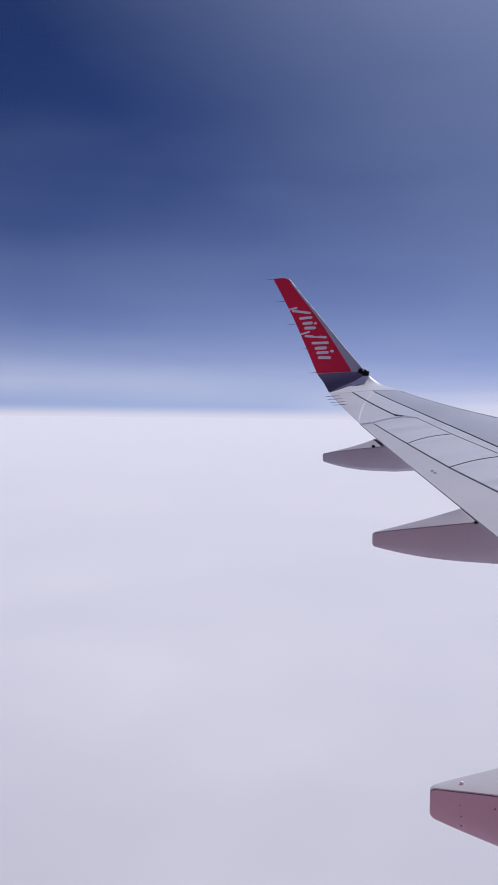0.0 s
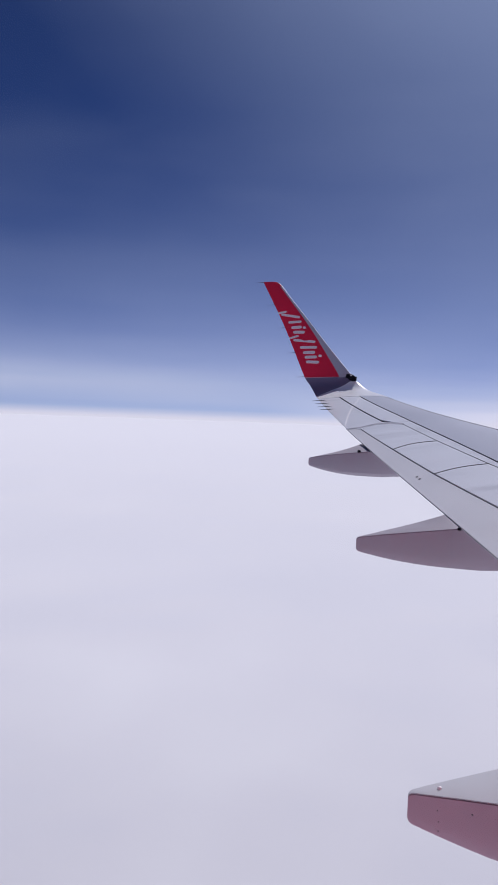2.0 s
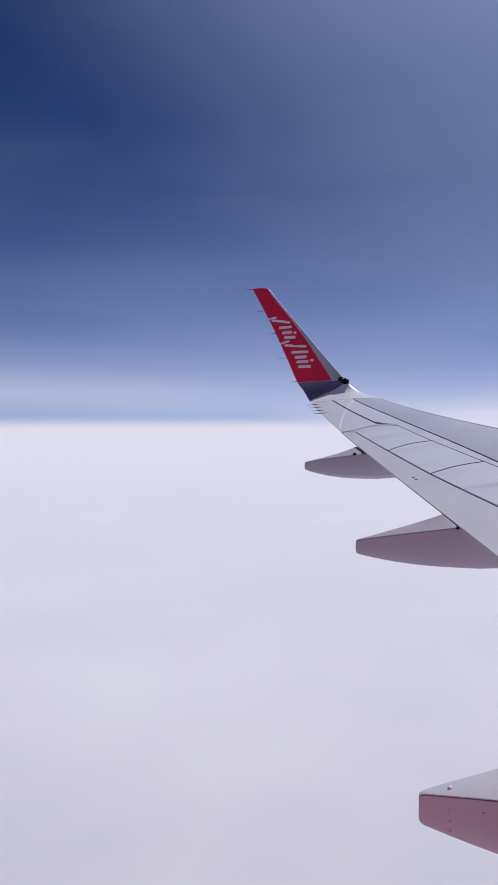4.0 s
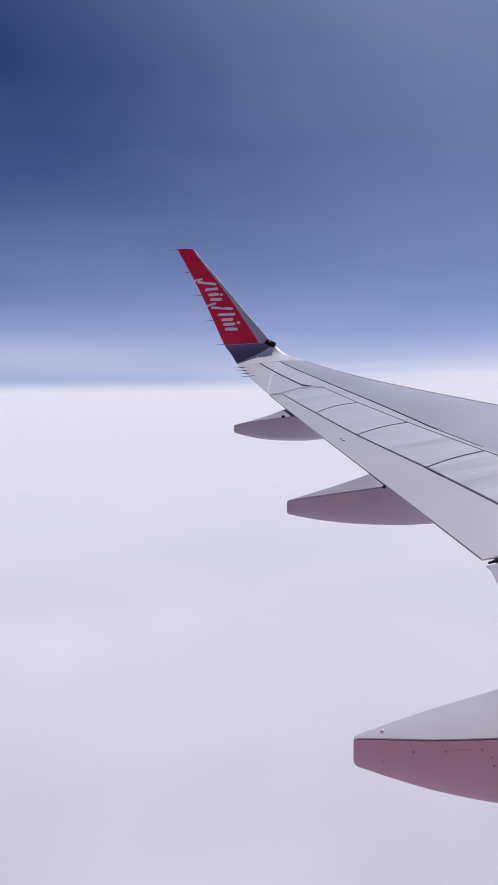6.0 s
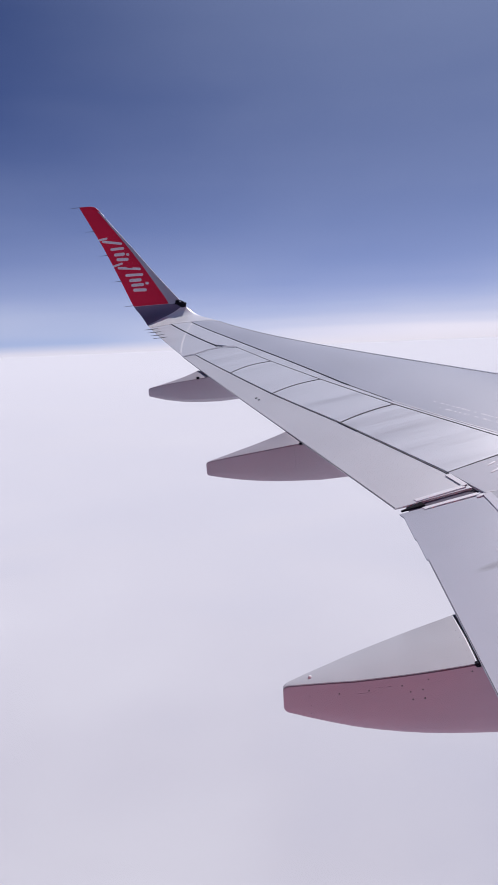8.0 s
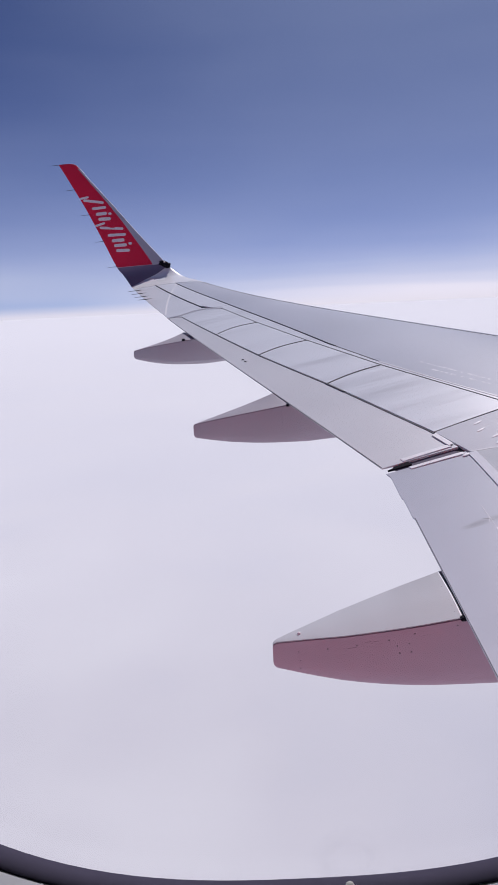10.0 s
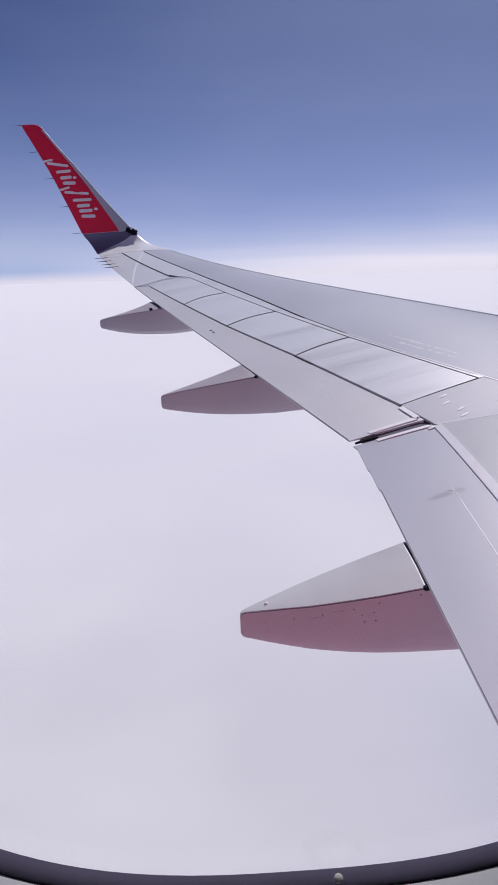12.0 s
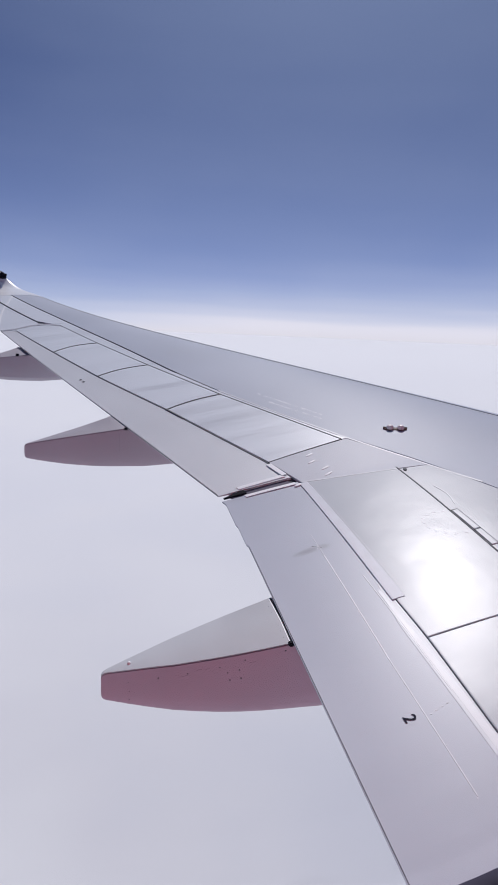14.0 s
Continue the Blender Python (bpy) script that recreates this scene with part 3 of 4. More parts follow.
bead([(u_spoil(y), y) for y in np.linspace(0.2, 4.58, 40)], 0.012, 0.003)

bead([(table(y, (12.4, 14.35), (0.130, 0.085)), y) for y in np.linspace(0.0, 14.35, 80)], 0.030, 0.005, NOSE_SKIN, "slat_joint")
bead([(table(y, (12.4, 14.35), (0.147, 0.100)), y) for y in np.linspace(0.0, 14.35, 80)], 0.03, 0.002, SOFT_SEAL, "slat_line")

# bridge panel between inner and outer spoilers, and the inner panels
part("bridge_panel", slab(field((0.580, 0.606), (0.834, 0.829), (4.505, 4.705), (5.287, 5.158), 0.002), 16, 14, 0.024), BRIDGE_PAINT, wing)
def outer_shroud(a, b):
    y = mix(2.203, mix(4.500, 4.540, a), b)
    c = le_x(y) - te_x(y)
    return skin(mix(u_mid(y) + 0.003 / c, u_spoil(y) - 0.003 / c, a), y)


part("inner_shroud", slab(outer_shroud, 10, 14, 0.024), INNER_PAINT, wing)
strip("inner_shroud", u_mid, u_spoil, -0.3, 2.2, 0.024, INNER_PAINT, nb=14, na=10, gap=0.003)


def inner_deck(y0, y1, name, label="", slant=0.0):
    def place(a, b):
        y = mix(y0 + 0.005, y1 - 0.003 + slant * a, b)
        c = le_x(y) - te_x(y)
        return skin(mix(u_spoil(y) + 0.004 / c, u_flap(y) - 0.0015, a), y)
    return part(name, slab(place, 20, 24, 0.024), INNER_PAINT, wing, label)


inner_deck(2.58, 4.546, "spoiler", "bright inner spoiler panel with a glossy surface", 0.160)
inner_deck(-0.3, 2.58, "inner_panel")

def soft_step(k):
    k = min(1.0, max(0.0, k))
    return k * k * (3 - 2 * k)


# raised rubbing strip along the rear edge of the inner spoiler
strip("rubbing_strip", lambda y: u_flap(y) - 0.0135, lambda y: u_flap(y) + 0.0035, 2.955, 4.69, 0.02, RUB_STRIP, nb=16, na=6, gap=0.0, lift=0.0035)
strip("seal_strip", lambda y: u_flap(y) - 0.0004, lambda y: mix(u_flap(y) + 0.0006, 0.8803 + (3.229 - y) * 0.0103, soft_step((3.42 - y) / 0.75)), -0.3, 3.40, 0.02, SEALANT, nb=40, na=4, gap=0.0, lift=-0.0035)


# flaps and aileron: thick at the front, thin at the trailing edge
def taper(t0, t1):
    return lambda a: mix(t0, t1, a)


def flap_drop(a):
    return 0.005 * (1 - a) ** 0.5


def inner_flap():
    def place(a, b):
        y = mix(-0.40, 4.735, b)
        c = le_x(y) - te_x(y)
        end = 1.0 + (0.018 if y > 4.295 else 0.009 if y > 3.985 else 0.0) / c
        u = mix(u_flap(y) + 0.003 / c, end, a)
        p, n = skin(min(u, 1.0), y)
        if u > 1:
            p = p + (upper(1.0, y) - upper(0.99, y)).normalized() * (u - 1) * c
        return p - n * flap_drop(a), n
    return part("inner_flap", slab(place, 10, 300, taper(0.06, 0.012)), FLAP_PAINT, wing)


inner_flap_part = inner_flap()


def outer_flap():
    def place(a, b):
        y = mix(4.83, 11.60, b)
        c = le_x(y) - te_x(y)
        p, n = skin(mix(u_flap(y) + 0.003 / c, 1.0, a), y)
        return p - n * flap_drop(a), n
    return part("outer_flap", slab(place, 10, 60, taper(0.05, 0.010)), OUTER_FLAP_PAINT, wing)


outer_flap_part = outer_flap()
part("aileron", slab(field((0.692, 0.709), (1.0, 1.0), (11.80, 11.66), (14.39, 14.405), 0.010), 12, 24, taper(0.03, 0.008)), WING_PAINT, wing)
part("tip_panel", slab(field((0.600, 0.692), (0.906, 1.0), (11.40, 11.43), (11.78, 11.66), 0.006, (0.20, 0.10)), 12, 4, 0.02), WING_PAINT, wing)


# flap joint: deep dark slot with white edge strips
def slot_strip(u0, u1, ya, yb, wide, parent, lift=0.006, mat=SEAL_AND_GLINT):
    def place(a, b):
        u = mix(u0, u1, a)
        return skin(u, mix(ya, yb, a) + (b - 0.5) * wide)
    part("edge_strip", slab(place, 6, 2, 0.009, 0.002, lift), mat, parent, "white sealing strip")


# added dark sheet that paints the slot's inner shade
def slot_floor(a, b):
    p, n = skin(mix(0.846, 0.975, a), mix(4.725, 4.845, b))
    return p - n * 0.022, n


part("slot_floor", slab(slot_floor, 8, 3, 0.03), SLOT_GREY, outer_flap_part, "dark sheet for the shade in the slot between the flaps")


def end_fitting(a, b):
    p, n = skin(mix(0.945, 0.992, a), 4.80 + (b - 0.5) * mix(0.055, 0.010, a))
    return p - n * mix(0.004, 0.016, a), n


part("end_fitting", slab(end_fitting, 6, 3, 0.014), BLACK, outer_flap_part, "black pointed end fitting")
slot_strip(0.845, 0.952, 4.875, 4.862, 0.045, outer_flap_part, 0.003)
slot_strip(0.845, 0.957, 4.712, 4.716, 0.04, inner_flap_part, 0.003)


# seam lines on the flaps
def flap_seam(u0, u1, y0, y1, wide, mat, parent, lift=0.0015, narrow=1.0):
    def place(a, b):
        y = mix(y0, y1, b)
        c = le_x(y) - te_x(y)
        return skin(mix(u0, u1, b) + (a - 0.5) * wide * mix(1.0, narrow, b) / c, y)
    part("seam", slab(place, 2, 30, 0.006, 0.0005, lift, 0.0008), mat, parent)


flap_seam(0.927, 0.919, 1.66, 2.515, 0.005, SEAL_AND_SHEEN, inner_flap_part, -0.0025)
flap_seam(0.919, 0.903, 2.515, 3.60, 0.007, SEAL_AND_GLINT, inner_flap_part, -0.0025)
flap_seam(0.903, 0.8985, 3.60, 3.90, 0.004, SEAL_AND_SHEEN, inner_flap_part, -0.0026)
flap_seam(0.8875, 0.8765, 2.20, 3.27, 0.006, SEAL_AND_SHEEN, inner_flap_part, -0.0026)
# pale band painted for the sun's sheen on the flap's rounded nose
flap_seam(0.8895, 0.8745, 1.60, 3.08, 0.050, SEAL_AND_SHEEN, inner_flap_part, -0.0031, 0.35)
# dark strips painted for the shaded rear faces of the flaps
flap_seam(0.9990, 0.9990, -0.35, 3.98, 0.004, SHADED_EDGE, inner_flap_part, 0.0006)
flap_seam(0.9985, 0.9985, 4.84, 11.58, 0.008, SHADED_EDGE, outer_flap_part, 0.0006)


# ---------------------------------------------------------------- flap track fairings
def fairing(x_tip, x_te, y_mid, half, near, top_tip, top_te, low_tip, low_te, paint, screws, cap_paint, far_drop=0.013, crown=0.05):
    """Boat-shaped fairing below the trailing edge: pale cap, tinted sides, dark joint between them."""
    steps = [0.0, 0.003, 0.008, 0.016, 0.03, 0.08, 0.16, 0.26, 0.38, 0.5, 0.62, 0.74, 0.86, 0.93, 1.0, 1.06, 1.2, 1.5, 1.9, 2.3]
    span = x_te - x_tip
    climb = (te_z(y_mid + 0.2) - te_z(y_mid - 0.2)) / 0.4

    def section(s):
        w = half * table(s, (0, 0.03, 0.06, 0.206, 0.40, 0.593, 0.787, 1.0, 2.3), (0.05, 0.09, 0.15, 0.39, 0.68, 0.84, 0.95, 1.0, 1.05))
        top = mix(top_tip, top_te, min(s, 1.0) ** 0.97)
        low = low_tip + (low_te - low_tip) * (1 - (1 - min(1, s / 0.9)) ** 1.9) + max(0, s - 1.2) * 0.08
        if s < 0.03:
            nick = 1 - math.sqrt(max(0.0, 1 - (1 - s / 0.03) ** 2))
            low += 0.032 * nick
            top -= 0.020 * nick
        return w, top, low

    def edge(s, k, grow=1.0):
        """A point on the cap's plane; the end follows the trailing edge's sweep and climb."""
        w, top, low = section(s)
        g = min(s, 1.0)
        dy = w * k * grow * (1.0 if k > 0 else near)
        arch = -k * 0.003 * math.sin(math.pi * g) if k < 0 else -k * far_drop * min(1.0, g * 2.5)
        return Vector((x_tip + s * span + g * g * (te_x(y_mid + dy) - te_x(y_mid)), y_mid + dy, top + climb * dy * (g if k < 0 else g * g) + arch))

    def on_cap(s, k):
        return edge(s, k) + Vector((0, 0, 0.004 + crown * section(s)[0] * (1 - abs(k) ** 2.4) * (1 - 0.7 * min(s, 1.0) ** 5)))

    def on_side(s, f, out=0.002):
        """A point on the side that faces the cabin, f of the way down."""
        w, top, low = section(s)
        return edge(s, -1, 1.015) + Vector((0, -out, -0.005 - (top - low) * f))

    cap_rings, shell_rings = [], []
    for s in steps[:16]:
        cap_rings.append([on_cap(s, k) for k in (-1, -0.85, -0.6, -0.3, 0, 0.3, 0.6, 0.85, 1)] + [edge(s, k) - Vector((0, 0, 0.012)) for k in (1, -1)])
    for s in steps:
        w, top, low = section(s)
        d = top - low
        side = [(1, 0.0), (1.0, 0.35), (0.98, 0.65), (0.90, 0.85), (0.70, 0.96), (0.3, 1.0)]
        ring = []
        for sign, row in ((-1, side), (1, side[::-1])):
            for k, f in row:
                p = edge(s, sign, 1.015)
                ring.append(Vector((p.x, y_mid + (p.y - y_mid) * k + sign * 0.002, mix(p.z - 0.005, low, f))))
        shell_rings.append(ring)
    shell = part("fairing", loft(shell_rings), paint, wing, "flap track fairing with dull mauve sides")
    part("cap", loft(cap_rings), cap_paint, shell, "grey fairing cap")
    bead = [[edge(s, -1, 1.012) + Vector((0, dy - 0.003, dz - 0.004)) for dy, dz in ((0.000, -0.0016), (0.007, -0.0016), (0.007, 0.0022), (0.001, 0.0016))] for s in steps[:15]]
    part("joint", loft(bead), JOINT_ROSE, shell, "dark joint")
    for s, f, r in screws:
        part("screw", dome(on_side(s, f), (0, -1, 0), r, 0.002, 8), SEAM, shell)
    return shell, on_cap, on_side


f_near, near_cap, near_side = fairing(-0.213, 0.82, 3.10, 0.266, 0.79, -1.812, -1.573, -1.966, -2.056, FAIRING_NEAR,
                                      [(0.14, 0.30, 0.004), (0.147, 0.55, 0.004), (0.147, 0.77, 0.004), (0.295, 0.22, 0.005), (0.445, 0.17, 0.0045),
                                       (0.612, 0.13, 0.0045), (0.655, 0.23, 0.0045), (0.717, 0.21, 0.0045), (0.668, 0.34, 0.005), (0.728, 0.33, 0.005),
                                       (0.745, 0.08, 0.0045), (0.965, 0.06, 0.005)], CAP_PAINT)
for k in (-0.72, -0.45, -0.18, 0.10, 0.38, 0.66):
    part("screw", dome(near_cap(0.968, k), (0, 0, 1), 0.0032, 0.002, 8), MID_GREY, f_near)
# the dark strip paints the shadow gap below the flap's edge
for name, s, wide, mat, label in (("edge_strip", 0.990, 0.004, SEAL_AND_GLINT, "white strip along the cap's root"), ("root_joint", 0.9985, 0.005, SEAM, "dark strip for the shaded gap along the flap's edge")):
    rings = []
    for k in range(17):
        c = near_cap(s, mix(-0.97, 0.97, k / 16))
        rings.append([c + Vector((dx * wide, 0, dz)) for dx, dz in ((-1, -0.004), (-0.8, 0.0012), (0.8, 0.0012), (1, -0.004))])
    part(name, loft(rings), mat, f_near, label)
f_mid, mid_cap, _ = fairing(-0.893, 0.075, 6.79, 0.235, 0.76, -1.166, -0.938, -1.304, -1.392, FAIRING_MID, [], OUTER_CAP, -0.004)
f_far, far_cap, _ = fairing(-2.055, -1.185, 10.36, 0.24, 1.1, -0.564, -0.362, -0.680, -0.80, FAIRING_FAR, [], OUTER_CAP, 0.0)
line = []
for k in range(16):
    c = near_side(mix(0.12, 0.97, k / 15), mix(0.33, 0.09, (k / 15) ** 0.7), 0.0025)
    line.append([c + Vector((0, dy, dz)) for dy, dz in ((0.001, -0.002), (0.004, -0.002), (0.004, 0.002), (0.001, 0.002))])
part("panel_line", loft(line), FAINT_ROSE, f_near)
for s in (0.505, 0.545):
    a, b = near_side(s - 0.014, 0.145, 0.0025), near_side(s + 0.014, 0.14, 0.0025)
    part("stencil", loft([[p + Vector((0, dy, dz)) for dy, dz in ((0.002, -0.006), (-0.0006, -0.006), (-0.0006, 0.006), (0.002, 0.006))] for p in (a, b)]), FAINT_ROSE, f_near, "faded stencil bar")
part("drain_mast", dome((-0.06, 3.10, -1.767), (0, 0, 1), 0.012, 0.012, 8), WHITE, f_near, "small white stud")
for shell, at, half in ((f_near, near_cap(0.994, -1.02), 0.015), (f_mid, mid_cap(0.99, -1.02), 0.018), (f_far, Vector((-1.235, 10.095, -0.402)), 0.024)):
    bm = box(at.x - half, at.x + half, at.y - 0.016, at.y + 0.02, at.z - half, at.z + half * 0.5)
    bmesh.ops.bevel(bm, geom=bm.edges[:], offset=0.005, segments=2, affect="EDGES")
    part("bracket", bm, BLACK, shell, "small black bracket")


# ---------------------------------------------------------------- winglet
TE_LINE = [(-2.61, 14.40, 0.497), (-2.713, 14.73, 0.574), (-2.831, 15.01, 0.707), (-2.942, 15.18, 0.842), (-3.085, 15.26, 1.028),
           (-3.385, 15.44, 1.642), (-3.705, 15.66, 2.270), (-4.02, 15.84, 2.83), (-4.31, 16.05, 3.31), (-4.352, 16.082, 3.385)]
LE_LINE = [(-0.985, 14.40, 0.513), (-1.205, 14.72, 0.603), (-1.534, 15.00, 0.717), (-1.822, 15.18, 0.906), (-2.053, 15.28, 1.155),
           (-2.588, 15.48, 1.763), (-3.111, 15.70, 2.389), (-3.59, 15.885, 2.94), (-3.91, 16.04, 3.32), (-4.08, 16.082, 3.392)]


def along(line, v):
    v = min(max(v, 0.0), len(line) - 1.001)
    k = int(v)
    p0, p1, p2, p3 = (Vector(line[min(max(i, 0), len(line) - 1)]) for i in (k - 1, k, k + 1, k + 2))
    f = v - k
    return 0.5 * ((2 * p1) + (p2 - p0) * f + (2 * p0 - 5 * p1 + 4 * p2 - p3) * f * f + (3 * p1 - p0 - 3 * p2 + p3) * f ** 3)


def blade(u, v, side):
    """side 1: the face towards the cabin and up; -1: the outer face."""
    le, te = along(LE_LINE, v), along(TE_LINE, v)
    up = (along(LE_LINE, v + 0.05) + along(TE_LINE, v + 0.05) - along(LE_LINE, v - 0.05) - along(TE_LINE, v - 0.05))
    n = up.cross(te - le).normalized()
    if n.y > 0.1 or n.z < -0.1:
        n = -n
    fat = table(v, (0, 1, 2, 4, 9), (0.056, 0.052, 0.045, 0.04, 0.04)) if side > 0 else 0.045
    return le + (te - le) * u + n * side * fat * hump(u) * (te - le).length, n


def winglet():
    us = [0, 0.004, 0.012, 0.03, 0.05, 0.08, 0.12, 0.16, 0.21, 0.27, 0.34, 0.42, 0.5, 0.6, 0.7, 0.8, 0.9, 1.0]
    rings = []
    for i in range(109):
        v = i * 9 / 108
        rings.append([blade(u, v, 1)[0] for u in us] + [blade(u, v, -1)[0] for u in reversed(us[1:-1])])
    body = part("winglet", loft(rings), WINGLET_PAINT, wing, "upturned winglet with red panel and slate base")

    def face(name, lo, hi, front, rear, mat, label, lift=0.003, na=8, nb=24):
        """A painted field on the inner face between lo(u) and hi(u) in v, front(v) and rear(v) in u."""
        def place(a, b):
            v = mix(lo(0.5), hi(0.5), b)
            for _ in range(3):
                u = mix(front(v), rear(v), a)
                v = mix(lo(u), hi(u), b)
            return blade(u, v, 1)
        part(name, slab(place, na, nb, 0.004, 0.0008, lift), mat, body, label)

    border = lambda v: table(v, (3.2, 3.7, 3.95, 4.62, 5.38, 6.43, 7.2, 7.7, 7.85), (0.30, 0.285, 0.262, 0.215, 0.160, 0.125, 0.115, 0.14, 0.22))
    crease = lambda u: mix(3.62, 3.94, u)
    foot = lambda u: table(u, (0.0, 0.10, 0.26, 0.70, 1.0), (3.30, 3.20, 2.85, 1.80, 0.90))
    last = lambda v: 0.998
    nose = lambda v: 0.02
    face("base_panel", foot, crease, lambda v: 0.05, last, SLATE, "dark slate base panel", 0.006, 20, 20)
    face("red_panel", crease, lambda u: 7.8, border, last, RED, "glossy red panel", nb=40)
    face("red_tip", lambda u: 7.75, lambda u: 8.95, nose, last, RED, "red tip", 0.0045)
    face("trim_line", lambda u: crease(u) - 0.02, lambda u: crease(u) + 0.012, border, last, TRIM, "thin pink line", 0.0075, 8, 2)
    face("edge_panel", lambda u: 3.66, lambda u: 7.76, nose, border, EDGE_METAL, "grey metal leading edge", 0.0085, 8, 40)

    # white emblem: slanted plain strokes in two groups
    def stroke(u0, v0, u1, v1, wide):
        p, n = blade(u0, v0, 1)
        q, _ = blade(u1, v1, 1)
        d = (q - p).normalized()
        side = n.cross(d).normalized() * wide / 2
        bm = bmesh.new()
        outline = []
        for c, s in ((p, 1), (q, -1)):
            for k in range(7):
                w = math.pi * (k / 6 + (0.5 if s > 0 else -0.5))
                outline.append(c + d * math.cos(w) * wide / 2 + side * math.sin(w))
        low = [bm.verts.new(o + n * 0.002) for o in outline]
        top = [bm.verts.new(o + n * 0.007) for o in outline]
        m = len(outline)
        bm.faces.new(top)
        bm.faces.new(list(reversed(low)))
        for k in range(m):
            bm.faces.new((low[k], low[(k + 1) % m], top[(k + 1) % m], top[k]))
        part("emblem_stroke", bm, WHITE, body, "white emblem stroke", smooth=False)

    for u0, v0, u1, v1, w in EMBLEM:
        stroke(u0, v0, u1, v1, w)

    # static dischargers on the rear edge
    for z in (3.385, 2.79, 2.21, 1.60, 1.03):
        v = next(i / 200 for i in range(800, 1800) if along(TE_LINE, i / 200).z >= z - 1e-6 or i == 1799)
        p = along(TE_LINE, v)
        part("static_wick", rod(p + Vector((0.03, 0, 0)), p + Vector((-0.19, 0, -0.012)), 0.007, 0.003), SEAM, body)
    # navigation light at the foot of the leading edge
    p, n = blade(0.05, 3.58, 1)
    run = (blade(0.10, 3.85, 1)[0] - blade(0.01, 3.33, 1)[0]).normalized()
    wide = n.cross(run).normalized()
    rings = []
    for along_run, w, h in ((-0.13, 0.015, 0.02), (-0.10, 0.05, 0.05), (-0.03, 0.075, 0.075), (0.04, 0.07, 0.06), (0.10, 0.045, 0.04), (0.14, 0.012, 0.015)):
        rings.append([p + run * along_run + wide * w * math.cos(k * math.tau / 12) + n * (h * math.sin(k * math.tau / 12) + 0.01) for k in range(12)])
    light = part("nav_light", loft(rings), BLACK, body, "black navigation light housing")
    for along_run, off, r in ((0.02, -0.02, 0.022), (-0.07, 0.05, 0.026), (0.09, 0.06, 0.022), (-0.10, -0.05, 0.02)):
        part("light_lug", dome(p + run * along_run + wide * off + n * 0.045, n, r, 0.04, 8), WHITE if r == 0.022 and off < 0 else BLACK, light)


EMBLEM = [(0.97, 6.52, 0.66, 6.50, 0.050), (0.86, 6.42, 0.28, 6.18, 0.06), (0.74, 6.06, 0.34, 6.00, 0.065),
          (0.72, 5.84, 0.46, 5.80, 0.075), (0.34, 5.76, 0.32, 5.75, 0.06), (0.74, 5.66, 0.46, 5.60, 0.075),
          (0.98, 5.48, 0.70, 5.50, 0.050), (0.86, 5.38, 0.31, 5.20, 0.06), (0.76, 5.08, 0.36, 5.00, 0.065),
          (0.74, 4.88, 0.50, 4.84, 0.075), (0.76, 4.72, 0.52, 4.68, 0.07), (0.40, 4.70, 0.38, 4.69, 0.06), (0.78, 4.56, 0.54, 4.50, 0.07)]
winglet()

# static dischargers on the aileron
for y in (13.35, 13.62, 13.92, 14.22):
    p, n = skin(0.985, y)
    part("static_wick", rod(p + Vector((0.12, 0, 0.012)), p + Vector((-0.17, 0, -0.004)), 0.009, 0.004), SEAM, wing)


# ---------------------------------------------------------------- small things on the upper surface
def line_on(u0, y0, u1, y1, wide, mat, name="painted_line", bow=0.0, lift=0.002, n=24, label=""):
    def place(a, b):
        u = mix(u0, u1, b) + bow * math.sin(math.pi * b)
        y = mix(y0, y1, b)
        p, m = skin(u, y)
        q, _ = skin(mix(u0, u1, b + 0.01) + bow * math.sin(math.pi * (b + 0.01)), mix(y0, y1, b + 0.01))
        return p + m.cross((q - p).normalized()) * wide * (a - 0.5), m
    return part(name, slab(place, 2, n, 0.006, 0.0008, lift, 0.002), mat, wing, label)


line_on(0.604, 5.40, 0.557, 4.02, 0.020, SOFT_SEAL, lift=0.0012, bow=0.006, label="white sealant line")
line_on(0.622, 7.1, 0.604, 5.40, 0.022, SOFT_SEAL, lift=0.003, bow=0.003)
line_on(0.45, 14.33, 0.985, 11.86, 0.032, SEAL_AND_GLINT, bow=0.065, lift=0.003)
bead([(0.02 + 0.43 * k / 20, 14.402) for k in range(21)], 0.05, 0.006, SEALANT, "root_seal")

line_on(0.642, 4.549, 0.832, 4.702, 0.012, SEAL_AND_SHEEN, "panel_joint", lift=0.0016)

# twin-lens fitting on the wing box
p, n = skin(0.474, 5.29)
axis = Vector((0.9, -0.44, 0.0))
axis = (axis - n * axis.dot(n)).normalized()
ax = n.cross(axis)
rings = []
for s, w in ((-0.11, 0.012), (-0.09, 0.03), (-0.05, 0.046), (0.0, 0.028), (0.05, 0.046), (0.09, 0.03), (0.11, 0.012)):
    rings.append([p + axis * s + ax * w * c + n * h * (1 if abs(s) > 0.02 else 0.7) for c, h in ((-1, -0.01), (-0.8, 0.010), (0, 0.022), (0.8, 0.010), (1, -0.01))])
fitting = part("twin_fitting", loft(rings), BROWN, wing, "dark brown fitting with two pale lenses")
for s in (-0.05, 0.05):
    part("lens", dome(p + axis * s + n * 0.016 - Vector((0, 0.008, 0)), n, 0.033, 0.026, 12), LENS, fitting, "pale lens")

# stencilled figure on the inner flap
txt = bpy.data.curves.new("figure", "FONT")
txt.body, txt.size, txt.align_x, txt.align_y, txt.extrude = "2", 0.088, "CENTER", "CENTER", 0.0008
tmp = new("figure_tmp", txt)
bpy.context.view_layer.update()
me = bpy.data.meshes.new_from_object(tmp)
bpy.data.objects.remove(tmp)
me.name = "figure"
me.materials.clear()
me.materials.append(INK)
p, n = skin(0.937, 2.125)
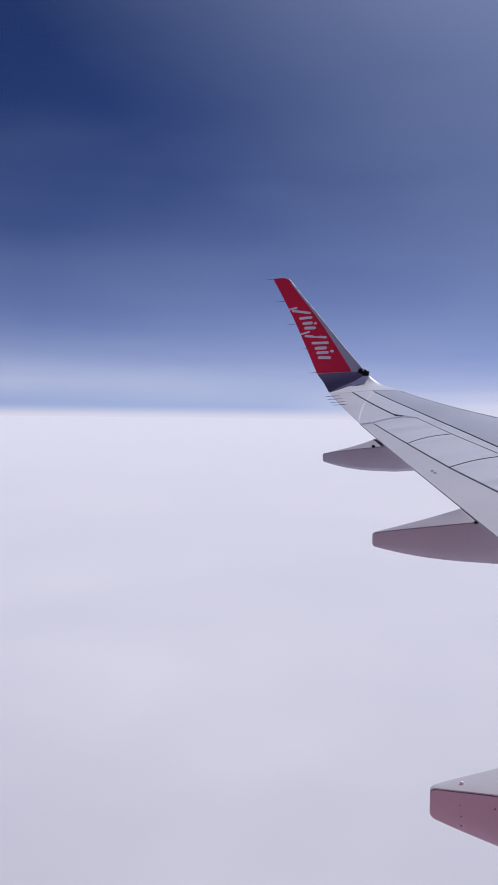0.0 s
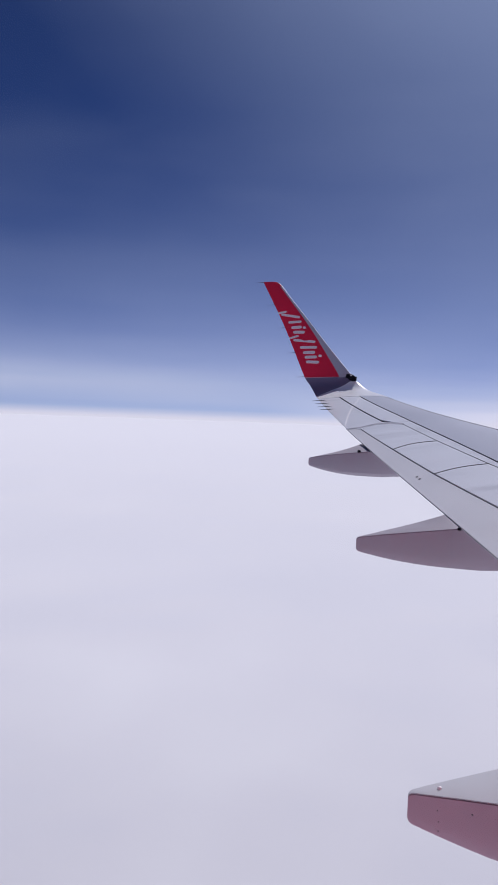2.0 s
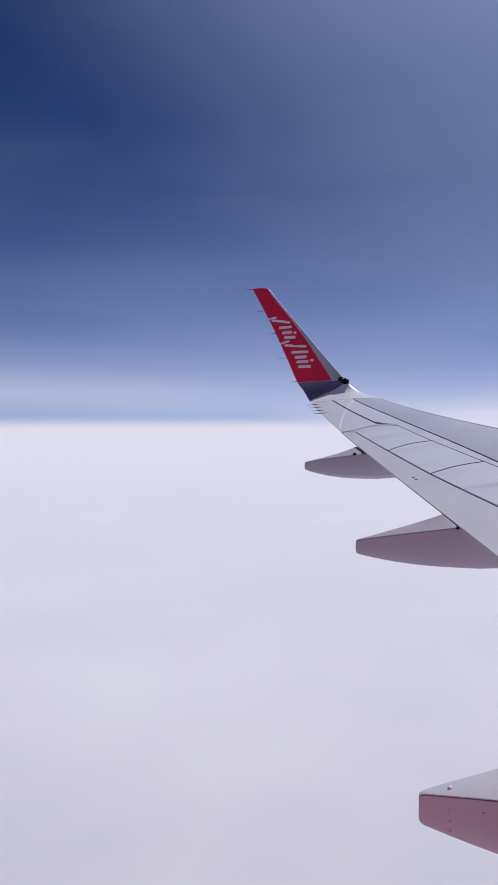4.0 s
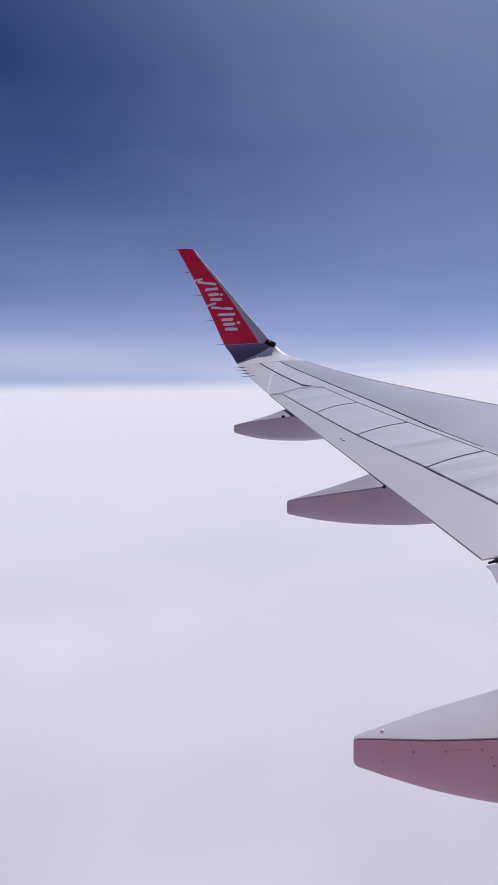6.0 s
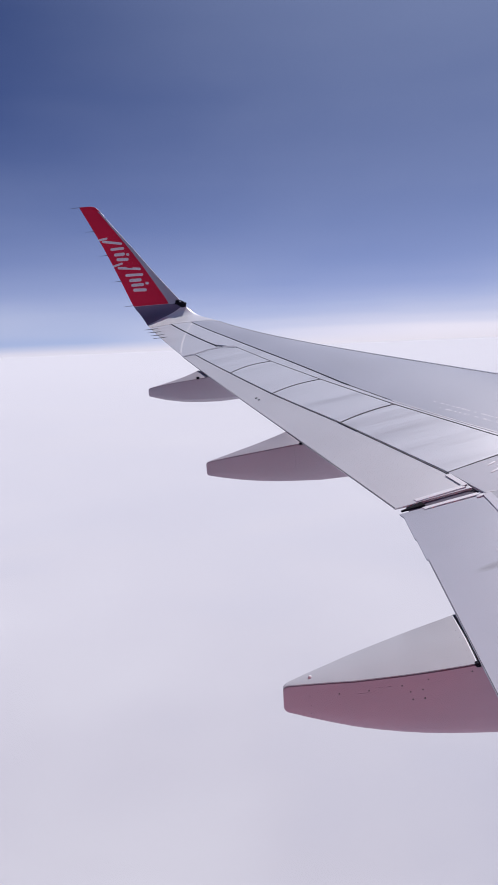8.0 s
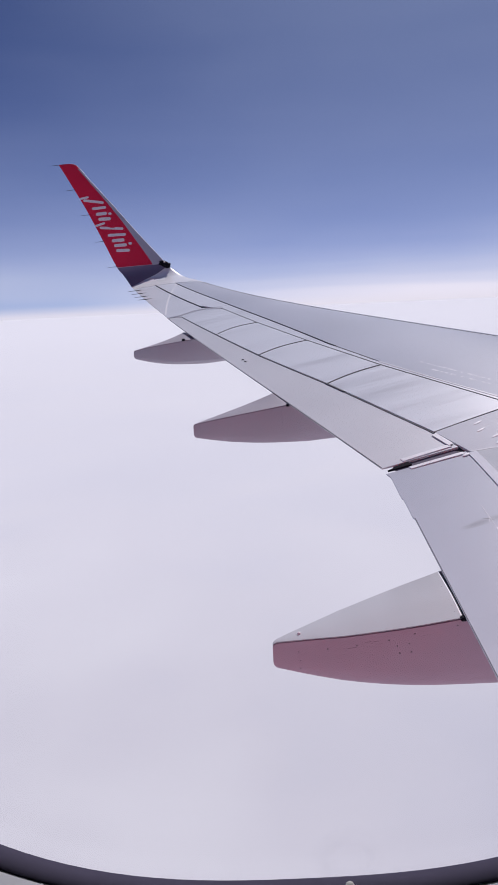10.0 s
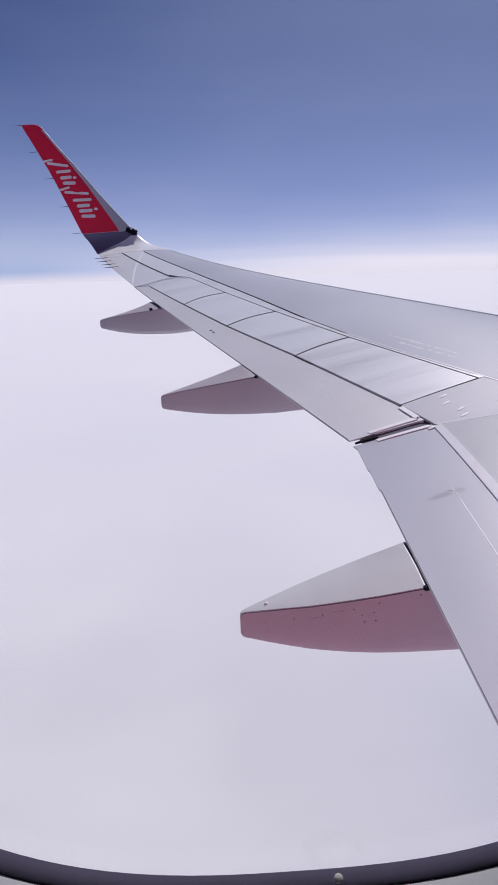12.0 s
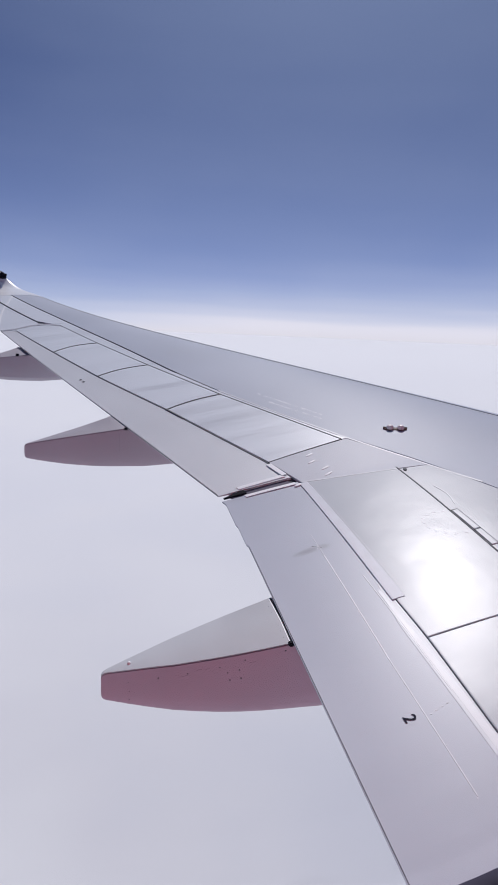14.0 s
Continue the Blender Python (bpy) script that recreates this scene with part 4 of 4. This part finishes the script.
along_y = (skin(0.937, 2.3)[0] - p).normalized()
right, up, at = -along_y, along_y.cross(n).normalized(), p - n * 0.0008
turn = Matrix(((right.x, up.x, n.x, at.x), (right.y, up.y, n.y, at.y), (right.z, up.z, n.z, at.z), (0, 0, 0, 1)))
me.transform(turn)
fig = new("stencil_figure", me)
fig.parent = inner_flap_part
fig["label"] = "black stencilled figure two"


def pill(u, y, long, wide, turn, mat, name, high=0.004, parent=wing, base=0.0):
    """A small raised oblong on the skin. turn: degrees from the direction of flight towards the tip."""
    p, n = skin(u, y)
    p = p + n * base
    q = (skin(u - 0.01, y)[0] - p).normalized()
    side = n.cross(q).normalized()
    d = (q * math.cos(radians(turn)) + side * math.sin(radians(turn))).normalized()
    e = n.cross(d)
    ring = [(math.cos(k * math.tau / 10), math.sin(k * math.tau / 10)) for k in range(10)]
    return part(name, loft([[p + d * c * long / 2 * g + e * s * wide / 2 * g + n * h for c, s in ring] for g, h in ((1, -0.004), (1, high * 0.5), (0.7, high))]), mat, parent)


for u, y in ((0.737, 5.12), (0.756, 4.99), (0.753, 4.84), (0.766, 4.735)):
    pill(u, y, 0.085, 0.028, 25, SEAL_AND_GLINT, "fastener_cover")
line_on(0.8365, 5.12, 0.8415, 4.88, 0.045, SEAL_AND_GLINT, "edge_strip", lift=0.006)
pill(0.8475, 4.675, 0.07, 0.035, 20, SEAL_AND_GLINT, "edge_pad", 0.006)
bead([(u_flap(y) + 0.002, y) for y in np.linspace(6.50, 6.86, 8)], 0.018, 0.006)
for y in (8.30, 8.40):
    pill(0.945, y, 0.032, 0.016, 0, SEAM, "drain_cover", 0.006, outer_flap_part)
for y, k in ((7.4, 0), (8.9, 0), (10.2, 0), (11.6, 0)):
    pill(0.035, y, 0.08, 0.03, 70, SEAL_AND_SHEEN, "slat_cover", 0.008)


def rivet_rows():
    """Rows of flush rivet heads on the bridge panel and along the inner spoiler."""
    bm = bmesh.new()
    spots = []
    for i in range(12):
        for j in range(34):
            u, y = 0.628 + 0.0105 * i, mix(4.575 + 0.009 * i, 5.26 - 0.009 * i, j / 33)
            if random.random() > 0.25:
                spots.append((u, y))
    for j in range(40):
        spots += [(u_flap(mix(3.0, 4.66, j / 39)) - 0.017, mix(3.0, 4.66, j / 39)), (0.575, mix(2.7, 4.3, j / 39))]
    # each head is bright white in place of its glint
    for u, y in spots:
        p, n = skin(u, y)
        x = n.orthogonal().normalized()
        z = n.cross(x)
        top = bm.verts.new(p + n * 0.0022)
        low = [bm.verts.new(p + (x * math.cos(k * math.tau / 6) + z * math.sin(k * math.tau / 6)) * 0.0065 - n * 0.001) for k in range(6)]
        for k in range(6):
            bm.faces.new((top, low[k], low[(k + 1) % 6]))
    tagged(part("rivets", bm, SEAL_AND_GLINT, wing, "rows of small rivet heads with glints painted white"), kind="stuff")


rivet_rows()
# ring of fasteners, their glints painted white
for k in range(16):
    w = k * math.tau / 16
    pill(0.700 + 0.036 * math.cos(w), 3.58 + 0.17 * math.sin(w), 0.03, 0.010, math.degrees(w) + 90, SEAL_AND_GLINT, "ring_fastener", 0.001)
for y0, y1 in ((3.418, 3.715), (3.20, 3.412)):
    cover = strip("hinge_cover", lambda y: u_spoil(y) - 0.0120, lambda y: u_spoil(y) - 0.0012, y0, y1, 0.012, INNER_PAINT, nb=6, na=3, gap=0.002, lift=0.006)
    strip("cover_edge", lambda y: u_spoil(y) - 0.0128, lambda y: u_spoil(y) - 0.0116, y0, y1, 0.012, SEAM, nb=6, na=2, gap=0.0, lift=0.003, parent=cover)
    strip("cover_edge", lambda y: u_spoil(y) - 0.0120, lambda y: u_spoil(y) - 0.0012, y1 - 0.008, y1 + 0.004, 0.012, SEAM, nb=2, na=3, gap=0.0, lift=0.0065, parent=cover)
# unreadable stencilled lines, as bars
for y, stop, u0, slope in ((6.80, 5.92, 0.546, 0.0130), (6.58, 5.76, 0.574, 0.0215)):
    start = y
    while y > stop:
        long = random.choice((0.025, 0.035, 0.045, 0.06, 0.08))
        u = u0 - (start - y) * slope
        line_on(u, y, u - slope * long, y - long, random.choice((0.016, 0.022, 0.026)), PALE_INK, "stencil_bar", n=4, lift=0.0008)
        y -= long + random.choice((0.012, 0.018, 0.03, 0.055))

# dark clip at the spoiler's corner, curved sealant edge, loose rivet heads on the inner flap
pill(0.632, 4.50, 0.055, 0.03, 75, SEAM, "corner_clip", 0.008)
line_on(0.637, 4.13, 0.654, 3.80, 0.010, SOFT_SEAL, "sealant_edge", bow=-0.006, lift=0.002)
# white colour paints the glint on these heads
for u, y in ((0.899, 2.14), (0.905, 2.13), (0.912, 2.12), (0.918, 2.11), (0.928, 1.652), (0.926, 1.76), (0.923, 1.93), (0.921, 2.33), (0.918, 2.76), (0.914, 2.95)):
    pill(u, y, 0.011, 0.008, 0, SEAL_AND_SHEEN, "rivet_head", 0.0008, inner_flap_part, -0.0036)
# drip marks below the brackets of the outer fairings
for shell, x, y, top, long in ((f_mid, 0.055, 6.552, -0.985, 0.26), (f_far, -1.31, 10.112, -0.42, 0.12)):
    part("drip_mark", rod((x, y, top), (x + 0.01, y + 0.002, top - long), 0.004, 0.0015, 6), FAIRING_FAR, shell)
line_on(0.910, 3.745, 0.897, 3.695, 0.004, SOFT_SEAL, "scratch", lift=-0.0022, n=6)
line_on(0.900, 3.745, 0.906, 3.680, 0.004, SEAL_AND_SHEEN, "scratch", lift=-0.0028, n=6)
